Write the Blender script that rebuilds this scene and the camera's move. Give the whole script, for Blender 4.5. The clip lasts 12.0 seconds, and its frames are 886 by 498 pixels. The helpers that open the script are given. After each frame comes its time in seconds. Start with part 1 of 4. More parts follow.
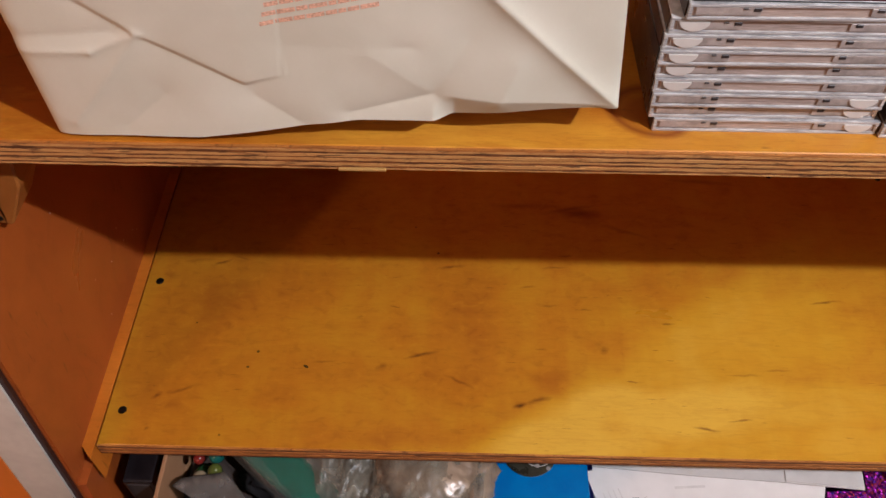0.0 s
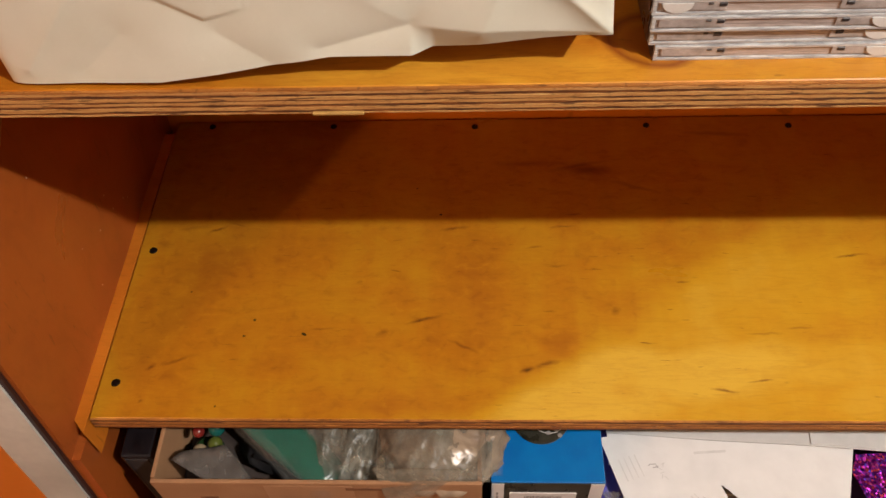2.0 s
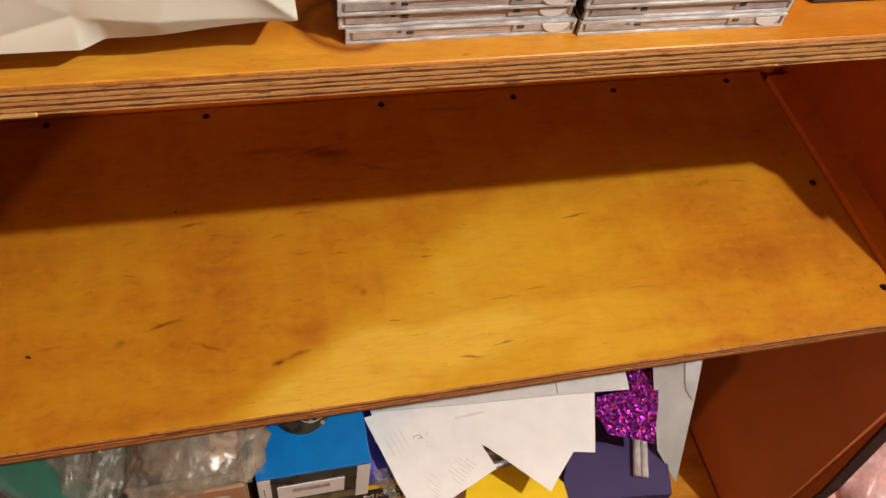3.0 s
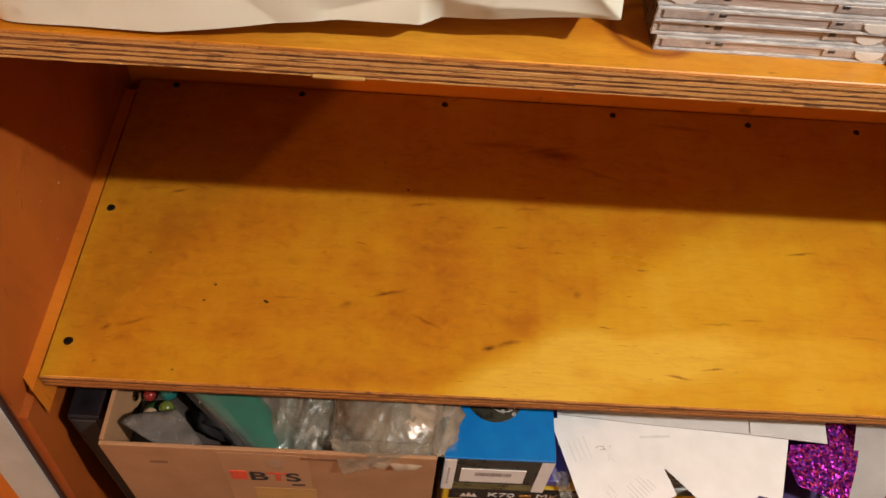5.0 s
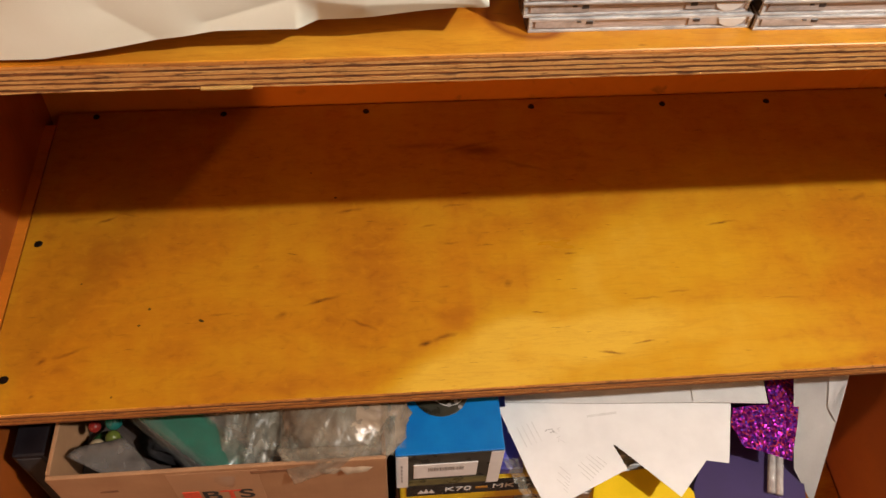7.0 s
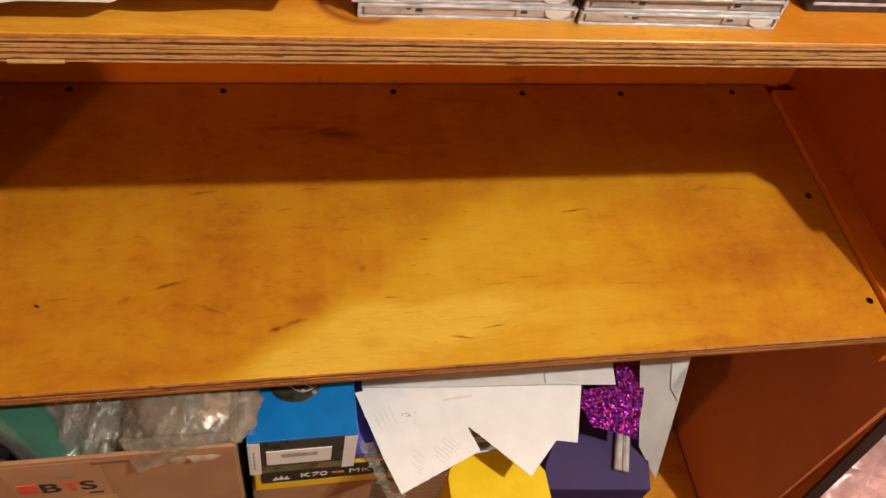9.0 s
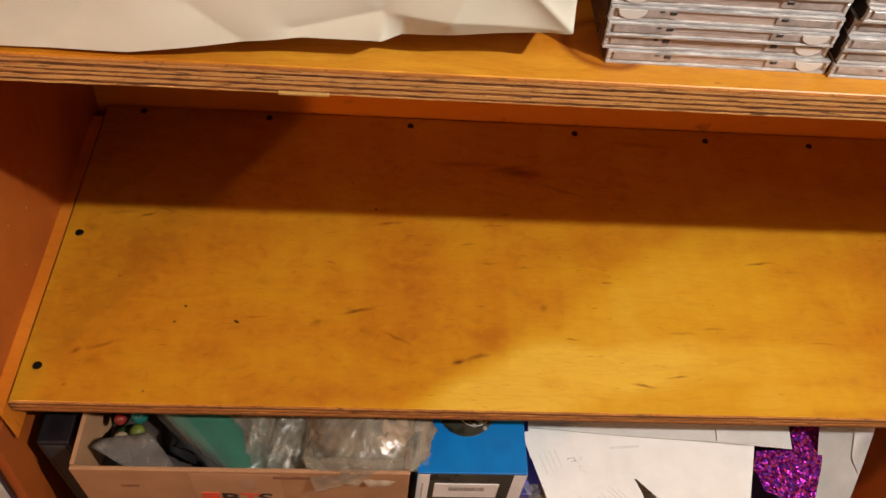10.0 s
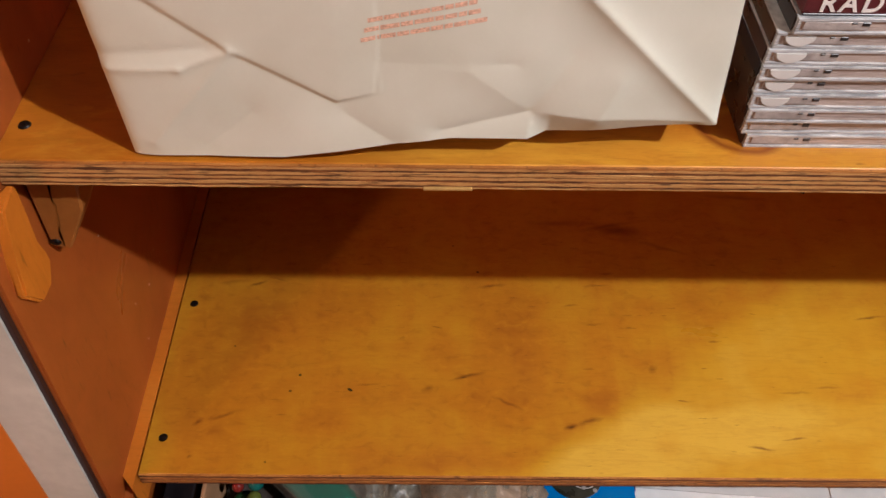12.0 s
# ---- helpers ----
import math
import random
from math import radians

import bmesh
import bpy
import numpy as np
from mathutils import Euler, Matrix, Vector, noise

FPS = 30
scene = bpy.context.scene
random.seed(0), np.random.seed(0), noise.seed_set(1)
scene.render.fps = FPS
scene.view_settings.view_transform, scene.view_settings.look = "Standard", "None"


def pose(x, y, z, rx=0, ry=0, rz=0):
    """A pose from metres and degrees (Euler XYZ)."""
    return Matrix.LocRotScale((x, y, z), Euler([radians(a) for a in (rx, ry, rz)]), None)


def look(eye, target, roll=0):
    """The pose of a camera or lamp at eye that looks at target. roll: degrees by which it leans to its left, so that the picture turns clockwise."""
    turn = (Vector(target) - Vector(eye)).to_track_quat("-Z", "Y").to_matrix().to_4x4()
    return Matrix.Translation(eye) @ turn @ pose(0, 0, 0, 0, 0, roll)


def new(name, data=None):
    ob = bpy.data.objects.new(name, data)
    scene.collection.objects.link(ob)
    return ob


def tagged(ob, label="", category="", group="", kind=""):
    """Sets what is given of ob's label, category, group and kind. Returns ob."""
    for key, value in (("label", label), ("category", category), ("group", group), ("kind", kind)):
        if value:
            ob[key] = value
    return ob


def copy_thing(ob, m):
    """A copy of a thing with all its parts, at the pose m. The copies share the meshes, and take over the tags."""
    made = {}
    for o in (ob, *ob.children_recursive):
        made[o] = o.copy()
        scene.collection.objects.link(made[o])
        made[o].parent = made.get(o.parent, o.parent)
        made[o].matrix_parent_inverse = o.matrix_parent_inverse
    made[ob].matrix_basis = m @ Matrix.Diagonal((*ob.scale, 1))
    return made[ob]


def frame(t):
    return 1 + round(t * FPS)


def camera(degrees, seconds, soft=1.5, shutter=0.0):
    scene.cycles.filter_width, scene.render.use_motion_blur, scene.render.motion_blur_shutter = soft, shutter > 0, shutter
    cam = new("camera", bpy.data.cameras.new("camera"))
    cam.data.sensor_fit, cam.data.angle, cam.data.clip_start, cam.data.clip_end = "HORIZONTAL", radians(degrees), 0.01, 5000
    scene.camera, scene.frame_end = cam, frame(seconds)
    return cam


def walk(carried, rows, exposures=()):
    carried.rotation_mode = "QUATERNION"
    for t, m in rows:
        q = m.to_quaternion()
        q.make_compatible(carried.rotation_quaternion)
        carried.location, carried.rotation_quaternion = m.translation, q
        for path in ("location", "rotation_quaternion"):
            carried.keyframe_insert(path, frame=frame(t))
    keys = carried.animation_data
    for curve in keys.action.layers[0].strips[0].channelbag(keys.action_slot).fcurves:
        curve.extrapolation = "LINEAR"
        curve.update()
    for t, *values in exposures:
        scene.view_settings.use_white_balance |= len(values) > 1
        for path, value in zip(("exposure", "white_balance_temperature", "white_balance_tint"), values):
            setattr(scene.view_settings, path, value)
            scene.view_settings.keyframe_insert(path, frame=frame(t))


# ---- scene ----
cam = camera(56.7, 12.0)
PATH = [
    (0, (-0.124, -0.371, 1.551), (-0.155, 0.878, -0.011), -0.0),
    (0.5, (-0.067, -0.388, 1.523), (-0.155, 0.797, -0.085), -2.6),
    (1, (-0.036, -0.398, 1.526), (-0.07, 0.92, 0.022), -1.1),
    (1.5, (-0.048, -0.38, 1.506), (-0.185, 0.797, -0.105), -5.0),
    (2, (-0.102, -0.359, 1.509), (-0.189, 0.843, -0.087), -3.6),
    (2.5, (-0.079, -0.356, 1.51), (0.162, 0.826, -0.085), 4.3),
    (2.7, (-0.071, -0.354, 1.509), (0.296, 0.788, -0.091), 7.6),
    (3.5, (-0.05, -0.352, 1.506), (0.24, 0.365, 0.46), 12.2),
    (4.3, (-0.073, -0.354, 1.502), (0.199, 0.772, -0.128), 10.6),
    (4.5, (-0.096, -0.356, 1.503), (0.118, 0.782, -0.128), 9.4),
    (5, (-0.137, -0.365, 1.507), (-0.06, 0.804, -0.115), 6.2),
    (5.5, (-0.162, -0.374, 1.51), (-0.202, 0.817, -0.096), 1.1),
    (6, (-0.16, -0.383, 1.511), (-0.176, 0.815, -0.09), 1.3),
    (6.5, (-0.134, -0.387, 1.512), (-0.092, 0.811, -0.089), 1.1),
    (7, (-0.098, -0.385, 1.513), (0.058, 0.803, -0.088), 3.4),
    (7.5, (-0.061, -0.387, 1.516), (0.222, 0.778, -0.085), 7.4),
    (7.7, (-0.051, -0.385, 1.516), (0.298, 0.763, -0.084), 10.1),
    (8.5, (-0.046, -0.386, 1.517), (0.236, 0.338, 0.48), 14.3),
    (9.3, (-0.077, -0.39, 1.517), (0.286, 0.76, -0.078), 13.1),
    (9.5, (-0.094, -0.387, 1.517), (0.219, 0.803, -0.06), 11.8),
    (10, (-0.133, -0.383, 1.512), (0.009, 0.84, -0.064), 7.2),
    (10.5, (-0.18, -0.377, 1.516), (-0.192, 0.847, -0.065), 2.8),
    (11, (-0.194, -0.372, 1.524), (-0.283, 0.865, -0.045), -1.5),
    (11.5, (-0.202, -0.368, 1.537), (-0.283, 0.925, 0.013), -0.5),
    (12, (-0.193, -0.36, 1.541), (-0.174, 0.92, 0.004), 1.2),
]
# the clip's camera drifts a little in brightness and white balance
TONES = [
    (0.0, -0.17, 5750, 16), (0.5, -0.08, 6200, 10), (1.0, 0.0, 6500, 10), (2.5, 0.0, 6350, 10), (4.5, 0.05, 6500, 10), (7.5, 0.08, 6550, 10),
    (9.5, 0.08, 6550, 10), (10.5, 0.04, 6300, 10), (12.0, -0.08, 5800, 13),
]
walk(cam, [(t, look(eye, target, roll)) for t, eye, target, roll in PATH], TONES)

# ---- world and lamps ----
world = bpy.data.worlds.new("room_world")
scene.world = world
world.use_nodes = True
world.node_tree.nodes["Background"].inputs["Color"].default_value = (1.0, 0.9, 0.78, 1)
world.node_tree.nodes["Background"].inputs["Strength"].default_value = 0.03


def lamp(name, at, watts, colour, radius):
    data = bpy.data.lights.new(name, "POINT")
    data.energy, data.color, data.shadow_soft_size = watts, colour, radius
    ob = new(name, data)
    ob.location = at
    return ob


lamp("ceiling_bulb", (0.98, -0.80, 2.55), 163.0, (1.0, 0.958, 0.90), 0.02)
lamp("far_room_bulb", (-1.27, -1.46, 1.52), 44.0, (1.0, 0.44, 0.19), 0.05)

# ---- materials ----


class Nodes:
    """A node material and short calls for its nodes."""

    def __init__(self, name):
        self.mat = bpy.data.materials.new(name)
        self.mat.use_nodes = True
        self.tree = self.mat.node_tree
        self.bsdf = self.tree.nodes["Principled BSDF"]
        self.where = None

    def add(self, kind, **inputs):
        node = self.tree.nodes.new(kind)
        for key, value in inputs.items():
            if hasattr(value, "is_linked"):
                self.tree.links.new(value, node.inputs[key])
            else:
                node.inputs[key].default_value = value
        return node

    def link(self, out, inp):
        self.tree.links.new(out, inp)

    def coords(self, scale=(1, 1, 1), offset=(0, 0, 0), world=False):
        if world:
            base = self.tree.nodes.new("ShaderNodeNewGeometry").outputs["Position"]
        else:
            base = self.tree.nodes.new("ShaderNodeTexCoord").outputs["Object"]
        m = self.add("ShaderNodeMapping", Vector=base)
        m.inputs["Scale"].default_value = scale
        m.inputs["Location"].default_value = offset
        return m.outputs["Vector"]

    def noise(self, vec, scale, detail=3.0, rough=0.55, distort=0.0):
        n = self.add("ShaderNodeTexNoise", Vector=vec, Scale=scale, Detail=detail, Roughness=rough, Distortion=distort)
        return n.outputs["Fac"]

    def ramp(self, fac, stops):
        n = self.tree.nodes.new("ShaderNodeValToRGB")
        self.link(fac, n.inputs["Fac"])
        el = n.color_ramp.elements
        while len(el) < len(stops):
            el.new(0.5)
        for e, (p, c) in zip(el, stops):
            e.position = p
            e.color = (*c, 1) if len(c) == 3 else c
        return n.outputs["Color"]

    def level(self, fac, a, b, lo=0.0, hi=1.0):
        n = self.tree.nodes.new("ShaderNodeMapRange")
        self.link(fac, n.inputs["Value"])
        for key, value in (("From Min", a), ("From Max", b), ("To Min", lo), ("To Max", hi)):
            n.inputs[key].default_value = value
        return n.outputs["Result"]

    def mix(self, fac, a, b, mode="MIX"):
        n = self.tree.nodes.new("ShaderNodeMix")
        n.data_type, n.blend_type = "RGBA", mode
        for i, v in ((0, fac), (6, a), (7, b)):
            if hasattr(v, "is_linked"):
                self.link(v, n.inputs[i])
            else:
                n.inputs[i].default_value = (*v, 1) if isinstance(v, tuple) else v
        return n.outputs[2]

    def math(self, op, a, b=0.0):
        n = self.tree.nodes.new("ShaderNodeMath")
        n.operation = op
        for i, v in ((0, a), (1, b)):
            if hasattr(v, "is_linked"):
                self.link(v, n.inputs[i])
            else:
                n.inputs[i].default_value = v
        return n.outputs[0]

    def bump(self, height, strength, distance=0.001):
        n = self.add("ShaderNodeBump", Height=height, Strength=strength, Distance=distance)
        self.link(n.outputs["Normal"], self.bsdf.inputs["Normal"])

    def spots(self, vec, places, feather=0.6):
        """One mask for soft oval marks, each (x, y, radius x, radius y, strength) and, where it lies aslant, its turn."""
        total = None
        for x, y, rx, ry, strength, *turn in places:
            sub = self.tree.nodes.new("ShaderNodeMapping")
            sub.vector_type = "TEXTURE"
            self.link(vec, sub.inputs["Vector"])
            sub.inputs["Location"].default_value = (x, y, 0)
            sub.inputs["Rotation"].default_value = (0, 0, turn[0] if turn else 0.0)
            sub.inputs["Scale"].default_value = (rx, ry, 10000.0)
            length = self.tree.nodes.new("ShaderNodeVectorMath")
            length.operation = "LENGTH"
            self.link(sub.outputs["Vector"], length.inputs[0])
            m = self.level(length.outputs["Value"], 1.0, 1.0 - feather, 0.0, strength)
            total = m if total is None else self.math("MAXIMUM", total, m)
        return total

    def bent(self, vec, scale, amount, detail=3.0):
        """The same coordinates, pushed about by noise."""
        wave = self.add("ShaderNodeTexNoise", Vector=vec, Scale=scale, Detail=detail).outputs["Color"]
        off = self.add("ShaderNodeVectorMath")
        off.operation = "MULTIPLY_ADD"
        self.link(wave, off.inputs[0])
        off.inputs[1].default_value = (amount[0], amount[1], 0.0)
        sub = self.add("ShaderNodeVectorMath")
        sub.operation = "SUBTRACT"
        self.link(vec, sub.inputs[0])
        sub.inputs[1].default_value = (amount[0] / 2, amount[1] / 2, 0.0)
        self.link(sub.outputs["Vector"], off.inputs[2])
        return off.outputs["Vector"]

    def done(self, colour=None, rough=0.5, metal=0.0, **more):
        for key, value in (("Base Color", colour), ("Roughness", rough), ("Metallic", metal), *more.items()):
            if value is None:
                continue
            socket = self.bsdf.inputs[key.replace("_", " ")]
            if hasattr(value, "is_linked"):
                self.link(value, socket)
            else:
                socket.default_value = (*value, 1) if isinstance(value, tuple) and len(value) == 3 else value
        return self.mat


def plain(name, colour, rough=0.5, metal=0.0, vary=0.12, scale=25.0, bump=0.0, **more):
    """A surface of one colour with blotches and fine grain."""
    n = Nodes(name)
    v = n.coords(world=True)
    big, small = n.noise(v, scale), n.noise(v, scale * 14, 2)
    dark = tuple(c * (1 - vary) for c in colour)
    light = tuple(min(1, c * (1 + vary * 0.6)) for c in colour)
    c = n.mix(n.level(big, 0.3, 0.7), dark, light)
    c = n.mix(n.level(small, 0.35, 0.75, 0, vary), c, tuple(k * 0.6 for k in colour))
    if bump:
        n.bump(small, bump)
    r = n.level(big, 0.3, 0.7, max(0, rough - 0.06), min(1, rough + 0.06))
    return n.done(c, r, metal, **more)


def varnished_ply(name, deep, mid, pale, streak=1.0, pale_areas=(), ring=None):
    """Honey varnished plywood: cloudy stain, fine grain along x and flecks."""
    n = Nodes(name)
    v = n.coords(world=True)
    cloud = n.noise(n.coords((1.0, 1.9, 1.0), (3.1, 0.4, 0), True), 3.6, 4.0, 0.55, 0.9)
    blotch = n.noise(n.coords((0.8, 1.5, 1.0), (0.7, 2.2, 0), True), 17.0, 5.0, 0.62, 1.2)
    fine = n.noise(n.coords((9.0, 60.0, 9.0), (0, 0, 0), True), 3.0, 6.0, 0.72, 0.9)
    hair = n.noise(n.coords((30.0, 330.0, 30.0), (1, 2, 0), True), 2.6, 5.0, 0.7, 0.6)
    fleck = n.noise(n.coords((24.0, 150.0, 24.0), (4, 1, 0), True), 1.5, 2.0, 0.5, 0.5)
    c = n.ramp(cloud, [(0.24, deep), (0.48, mid), (0.90, pale)])
    c = n.mix(n.level(blotch, 0.50, 0.72, 0.0, 0.55), c, deep)
    c = n.mix(n.level(blotch, 0.46, 0.28, 0.0, 0.40), c, pale)
    if pale_areas:
        area = n.spots(n.bent(v, 20.0, (0.06, 0.03), 4.0), pale_areas, 0.5)
        c = n.mix(n.math("MULTIPLY", area, n.level(blotch, 0.35, 0.6, 0.4, 0.95)), c, pale)
    if ring:
        cx, cy, rad, wide = ring
        near = n.spots(n.bent(v, 40.0, (0.006, 0.006)), [(cx, cy, rad * 2, rad * 1.7, 1.0)], 1.0)
        off_ring = n.math("ABSOLUTE", n.math("SUBTRACT", near, 0.5))
        c = n.mix(n.level(off_ring, wide / rad / 2, 0.0, 0.0, 0.9), c, (0.17, 0.030, 0.004))
        c = n.mix(n.level(near, 0.53, 0.75, 0.0, 0.65), c, (0.26, 0.055, 0.004))
    c = n.mix(n.level(fine, 0.50, 0.75, 0.0, 0.30 * streak), c, tuple(k * 0.62 for k in mid))
    c = n.mix(n.level(hair, 0.52, 0.78, 0.0, 0.16 * streak), c, tuple(k * 0.5 for k in mid))
    c = n.mix(n.math("MULTIPLY", n.level(fleck, 0.655, 0.74, 0.0, 0.6), n.level(blotch, 0.40, 0.60)), c, tuple(k * 0.36 for k in mid))
    n.bump(n.math("ADD", fine, n.math("MULTIPLY", hair, 0.6)), 0.06, 0.0005)
    return n.done(c, n.level(cloud, 0.3, 0.7, 0.40, 0.27), 0.0, Specular_IOR_Level=0.45)


SLASHES = [
    (-0.158, 0.085, 0.022, 0.0030, 1.0, 0.28), (-0.055, 0.028, 0.009, 0.0032, 1.0, 0.35), (-0.036, 0.034, 0.017, 0.0035, 0.75, 0.25),
    (-0.118, 0.054, 0.020, 0.0028, 0.7, -0.45), (-0.200, 0.070, 0.008, 0.0045, 0.6, 0.8), (-0.130, 0.203, 0.018, 0.0030, 0.8, 0.12),
    (-0.392, 0.204, 0.015, 0.0024, 0.85, 0.4), (-0.370, 0.210, 0.013, 0.0020, 0.5, -0.3), (-0.420, 0.206, 0.018, 0.0030, 0.45, 0.1),
    (-0.428, 0.030, 0.008, 0.0030, 0.8, 0.7), (-0.403, 0.038, 0.019, 0.0024, 0.7, 0.35), (-0.262, 0.074, 0.016, 0.0016, 0.6, 0.15),
    (0.288, 0.163, 0.021, 0.0022, 0.85, 0.16), (0.167, 0.016, 0.015, 0.0016, 0.9, 0.12), (0.130, 0.006, 0.013, 0.0020, 0.85, -0.15), 
    (0.036, 0.094, 0.008, 0.0045, 0.6, 0.7), (0.215, 0.075, 0.016, 0.0020, 0.5, 0.05), (0.180, 0.068, 0.022, 0.0016, 0.45, 0.0),
    (-0.01, 0.205, 0.018, 0.0020, 0.65, 0.1), (-0.042, 0.176, 0.011, 0.0022, 0.6, 0.2), (-0.020, 0.152, 0.013, 0.0018, 0.55, 0.0),
    (0.004, 0.222, 0.010, 0.0018, 0.6, 0.1), (0.180, 0.345, 0.045, 0.0050, 0.55, -0.05), (-0.428, -0.008, 0.005, 0.0026, 0.7, 0.5), 
    (0.460, 0.192, 0.016, 0.0040, 0.55, 0.3), (0.505, 0.190, 0.020, 0.0024, 0.5, -0.15), (0.330, 0.060, 0.022, 0.0020, 0.4, 0.0),
]
# brown stains; the broad ovals at both ends also dim the light there
STAINS_AND_DIMMING = [
    (-0.110, 0.150, 0.070, 0.090, 0.55), (-0.130, 0.055, 0.060, 0.030, 0.60), (-0.395, 0.145, 0.080, 0.055, 1.0), (-0.410, 0.080, 0.080, 0.130, 0.70), (-0.320, 0.180, 0.090, 0.060, 0.45),
    (-0.300, 0.032, 0.030, 0.020, 0.5), (-0.190, -0.012, 0.035, 0.014, 0.45), (0.490, 0.085, 0.150, 0.045, 1.0, 0.12), (0.580, 0.110, 0.080, 0.085, 1.0), (0.40, 0.150, 0.14, 0.06, 0.4), (0.600, 0.020, 0.060, 0.080, 0.5),
    (0.395, -0.022, 0.050, 0.010, 0.9), (0.318, -0.022, 0.022, 0.008, 0.7), (0.225, -0.010, 0.030, 0.020, 0.55), (0.045, 0.010, 0.045, 0.030, 0.50), (-0.020, 0.060, 0.030, 0.022, 0.6),
    (0.028, 0.287, 0.038, 0.018, 0.8), (-0.040, 0.298, 0.055, 0.012, 0.6), 
]
KNOT = [(0.026, 0.288, 0.030, 0.0085, 0.85), (0.012, 0.294, 0.040, 0.0050, 0.6, 0.2), (-0.045, 0.299, 0.050, 0.0050, 0.45), (0.075, 0.262, 0.040, 0.0040, 0.45, -0.35)]
NAIL_HOLES = [
    (-0.332, 0.085, 0.0019, 0.0019, 0.85), (-0.279, 0.068, 0.0036, 0.0018, 1, -0.5), (-0.340, 0.066, 0.0020, 0.0015, 0.8),
    (-0.144, 0.223, 0.0020, 0.0016, 0.9), (-0.405, 0.120, 0.0014, 0.0012, 0.7), (-0.172, 0.262, 0.0016, 0.0014, 0.6), (-0.355, -0.012, 0.0014, 0.0014, 0.7),
]


def worn_shelf(name):
    """The empty shelf's face veneer: cloudy honey varnish, a slanting paler half and front, brown stains, slashes and a
    knot.
    """
    n = Nodes(name)
    v = n.coords(world=True)
    near, slight = n.bent(v, 22.0, (0.07, 0.045), 4.0), n.bent(v, 60.0, (0.012, 0.006))
    cloud = n.noise(n.coords((1.0, 1.7, 1.0), (3.1, 0.4, 0), True), 4.2, 4.0, 0.55, 0.9)
    blotch = n.noise(n.coords((0.9, 1.3, 1.0), (0.7, 2.2, 0), True), 19.0, 5.0, 0.6, 1.0)
    quilt = n.noise(n.coords((26.0, 4.0, 1.0), (1.7, 0.3, 0), True), 1.0, 3.0, 0.6, 0.4)
    fine = n.noise(n.coords((9.0, 60.0, 9.0), (0, 0, 0), True), 3.0, 6.0, 0.72, 0.9)
    hair = n.noise(n.coords((26.0, 300.0, 26.0), (1, 2, 0), True), 2.6, 5.0, 0.7, 0.6)
    speckle = n.noise(n.coords((1.0, 1.6, 1.0), (2.3, 5.1, 0), True), 60.0, 3.0, 0.6, 0.6)
    fleck = n.noise(n.coords((30.0, 190.0, 24.0), (4, 1, 0), True), 1.6, 2.0, 0.5, 0.4)
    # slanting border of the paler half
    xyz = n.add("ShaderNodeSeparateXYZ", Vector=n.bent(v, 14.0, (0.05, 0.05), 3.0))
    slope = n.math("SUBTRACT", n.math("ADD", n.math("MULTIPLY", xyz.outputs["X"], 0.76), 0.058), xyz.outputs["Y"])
    # the pale half fades rightwards to offset the bulb's stronger light there
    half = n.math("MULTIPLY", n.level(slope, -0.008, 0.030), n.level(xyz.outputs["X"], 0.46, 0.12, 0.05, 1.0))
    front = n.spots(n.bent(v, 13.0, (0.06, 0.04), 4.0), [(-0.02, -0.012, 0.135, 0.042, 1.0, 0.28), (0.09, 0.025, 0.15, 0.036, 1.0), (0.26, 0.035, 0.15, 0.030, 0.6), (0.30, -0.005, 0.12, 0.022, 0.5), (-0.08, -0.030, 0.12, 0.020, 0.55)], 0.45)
    stain = n.spots(near, STAINS_AND_DIMMING, 0.95)
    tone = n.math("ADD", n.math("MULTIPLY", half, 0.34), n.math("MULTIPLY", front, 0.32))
    tone = n.math("ADD", tone, n.math("MULTIPLY", n.math("SUBTRACT", cloud, 0.5), 0.55))
    tone = n.math("ADD", tone, n.math("MULTIPLY", n.math("SUBTRACT", blotch, 0.5), 0.36))
    tone = n.math("ADD", tone, n.math("MULTIPLY", n.math("SUBTRACT", quilt, 0.5), 0.34))
    tone = n.math("SUBTRACT", n.math("ADD", tone, 0.40), n.math("MULTIPLY", stain, 0.30))
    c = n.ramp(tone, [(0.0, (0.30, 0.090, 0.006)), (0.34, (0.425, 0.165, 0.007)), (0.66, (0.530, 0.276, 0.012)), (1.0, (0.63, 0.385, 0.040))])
    c = n.mix(n.math("MULTIPLY", n.level(speckle, 0.54, 0.72, 0.0, 0.7), n.level(tone, 0.62, 0.28, 0.05, 0.75)), c, (0.26, 0.080, 0.006))
    c = n.mix(n.math("MULTIPLY", n.level(speckle, 0.46, 0.30, 0.0, 0.5), n.level(tone, 0.62, 0.28, 0.1, 0.6)), c, (0.56, 0.27, 0.014))
    c = n.mix(n.level(fine, 0.48, 0.75, 0.0, 0.26), c, (0.27, 0.095, 0.006))
    c = n.mix(n.level(hair, 0.52, 0.78, 0.0, 0.14), c, (0.22, 0.075, 0.005))
    c = n.mix(n.math("MULTIPLY", n.level(fleck, 0.685, 0.76, 0.0, 0.7), n.level(blotch, 0.55, 0.40)), c, (0.15, 0.045, 0.005))
    c = n.mix(n.math("MULTIPLY", n.spots(slight, KNOT, 0.9), n.level(fine, 0.25, 0.6, 0.5, 0.95)), c, (0.11, 0.026, 0.004))
    cut = n.math("MULTIPLY", n.spots(slight, SLASHES, 0.8), n.level(hair, 0.25, 0.6, 0.5, 1.0))
    c = n.mix(n.level(cut, 0.0, 0.7, 0.0, 0.75), c, (0.17, 0.045, 0.004))
    c = n.mix(n.level(cut, 0.70, 1.0, 0.0, 0.8), c, (0.04, 0.013, 0.004))
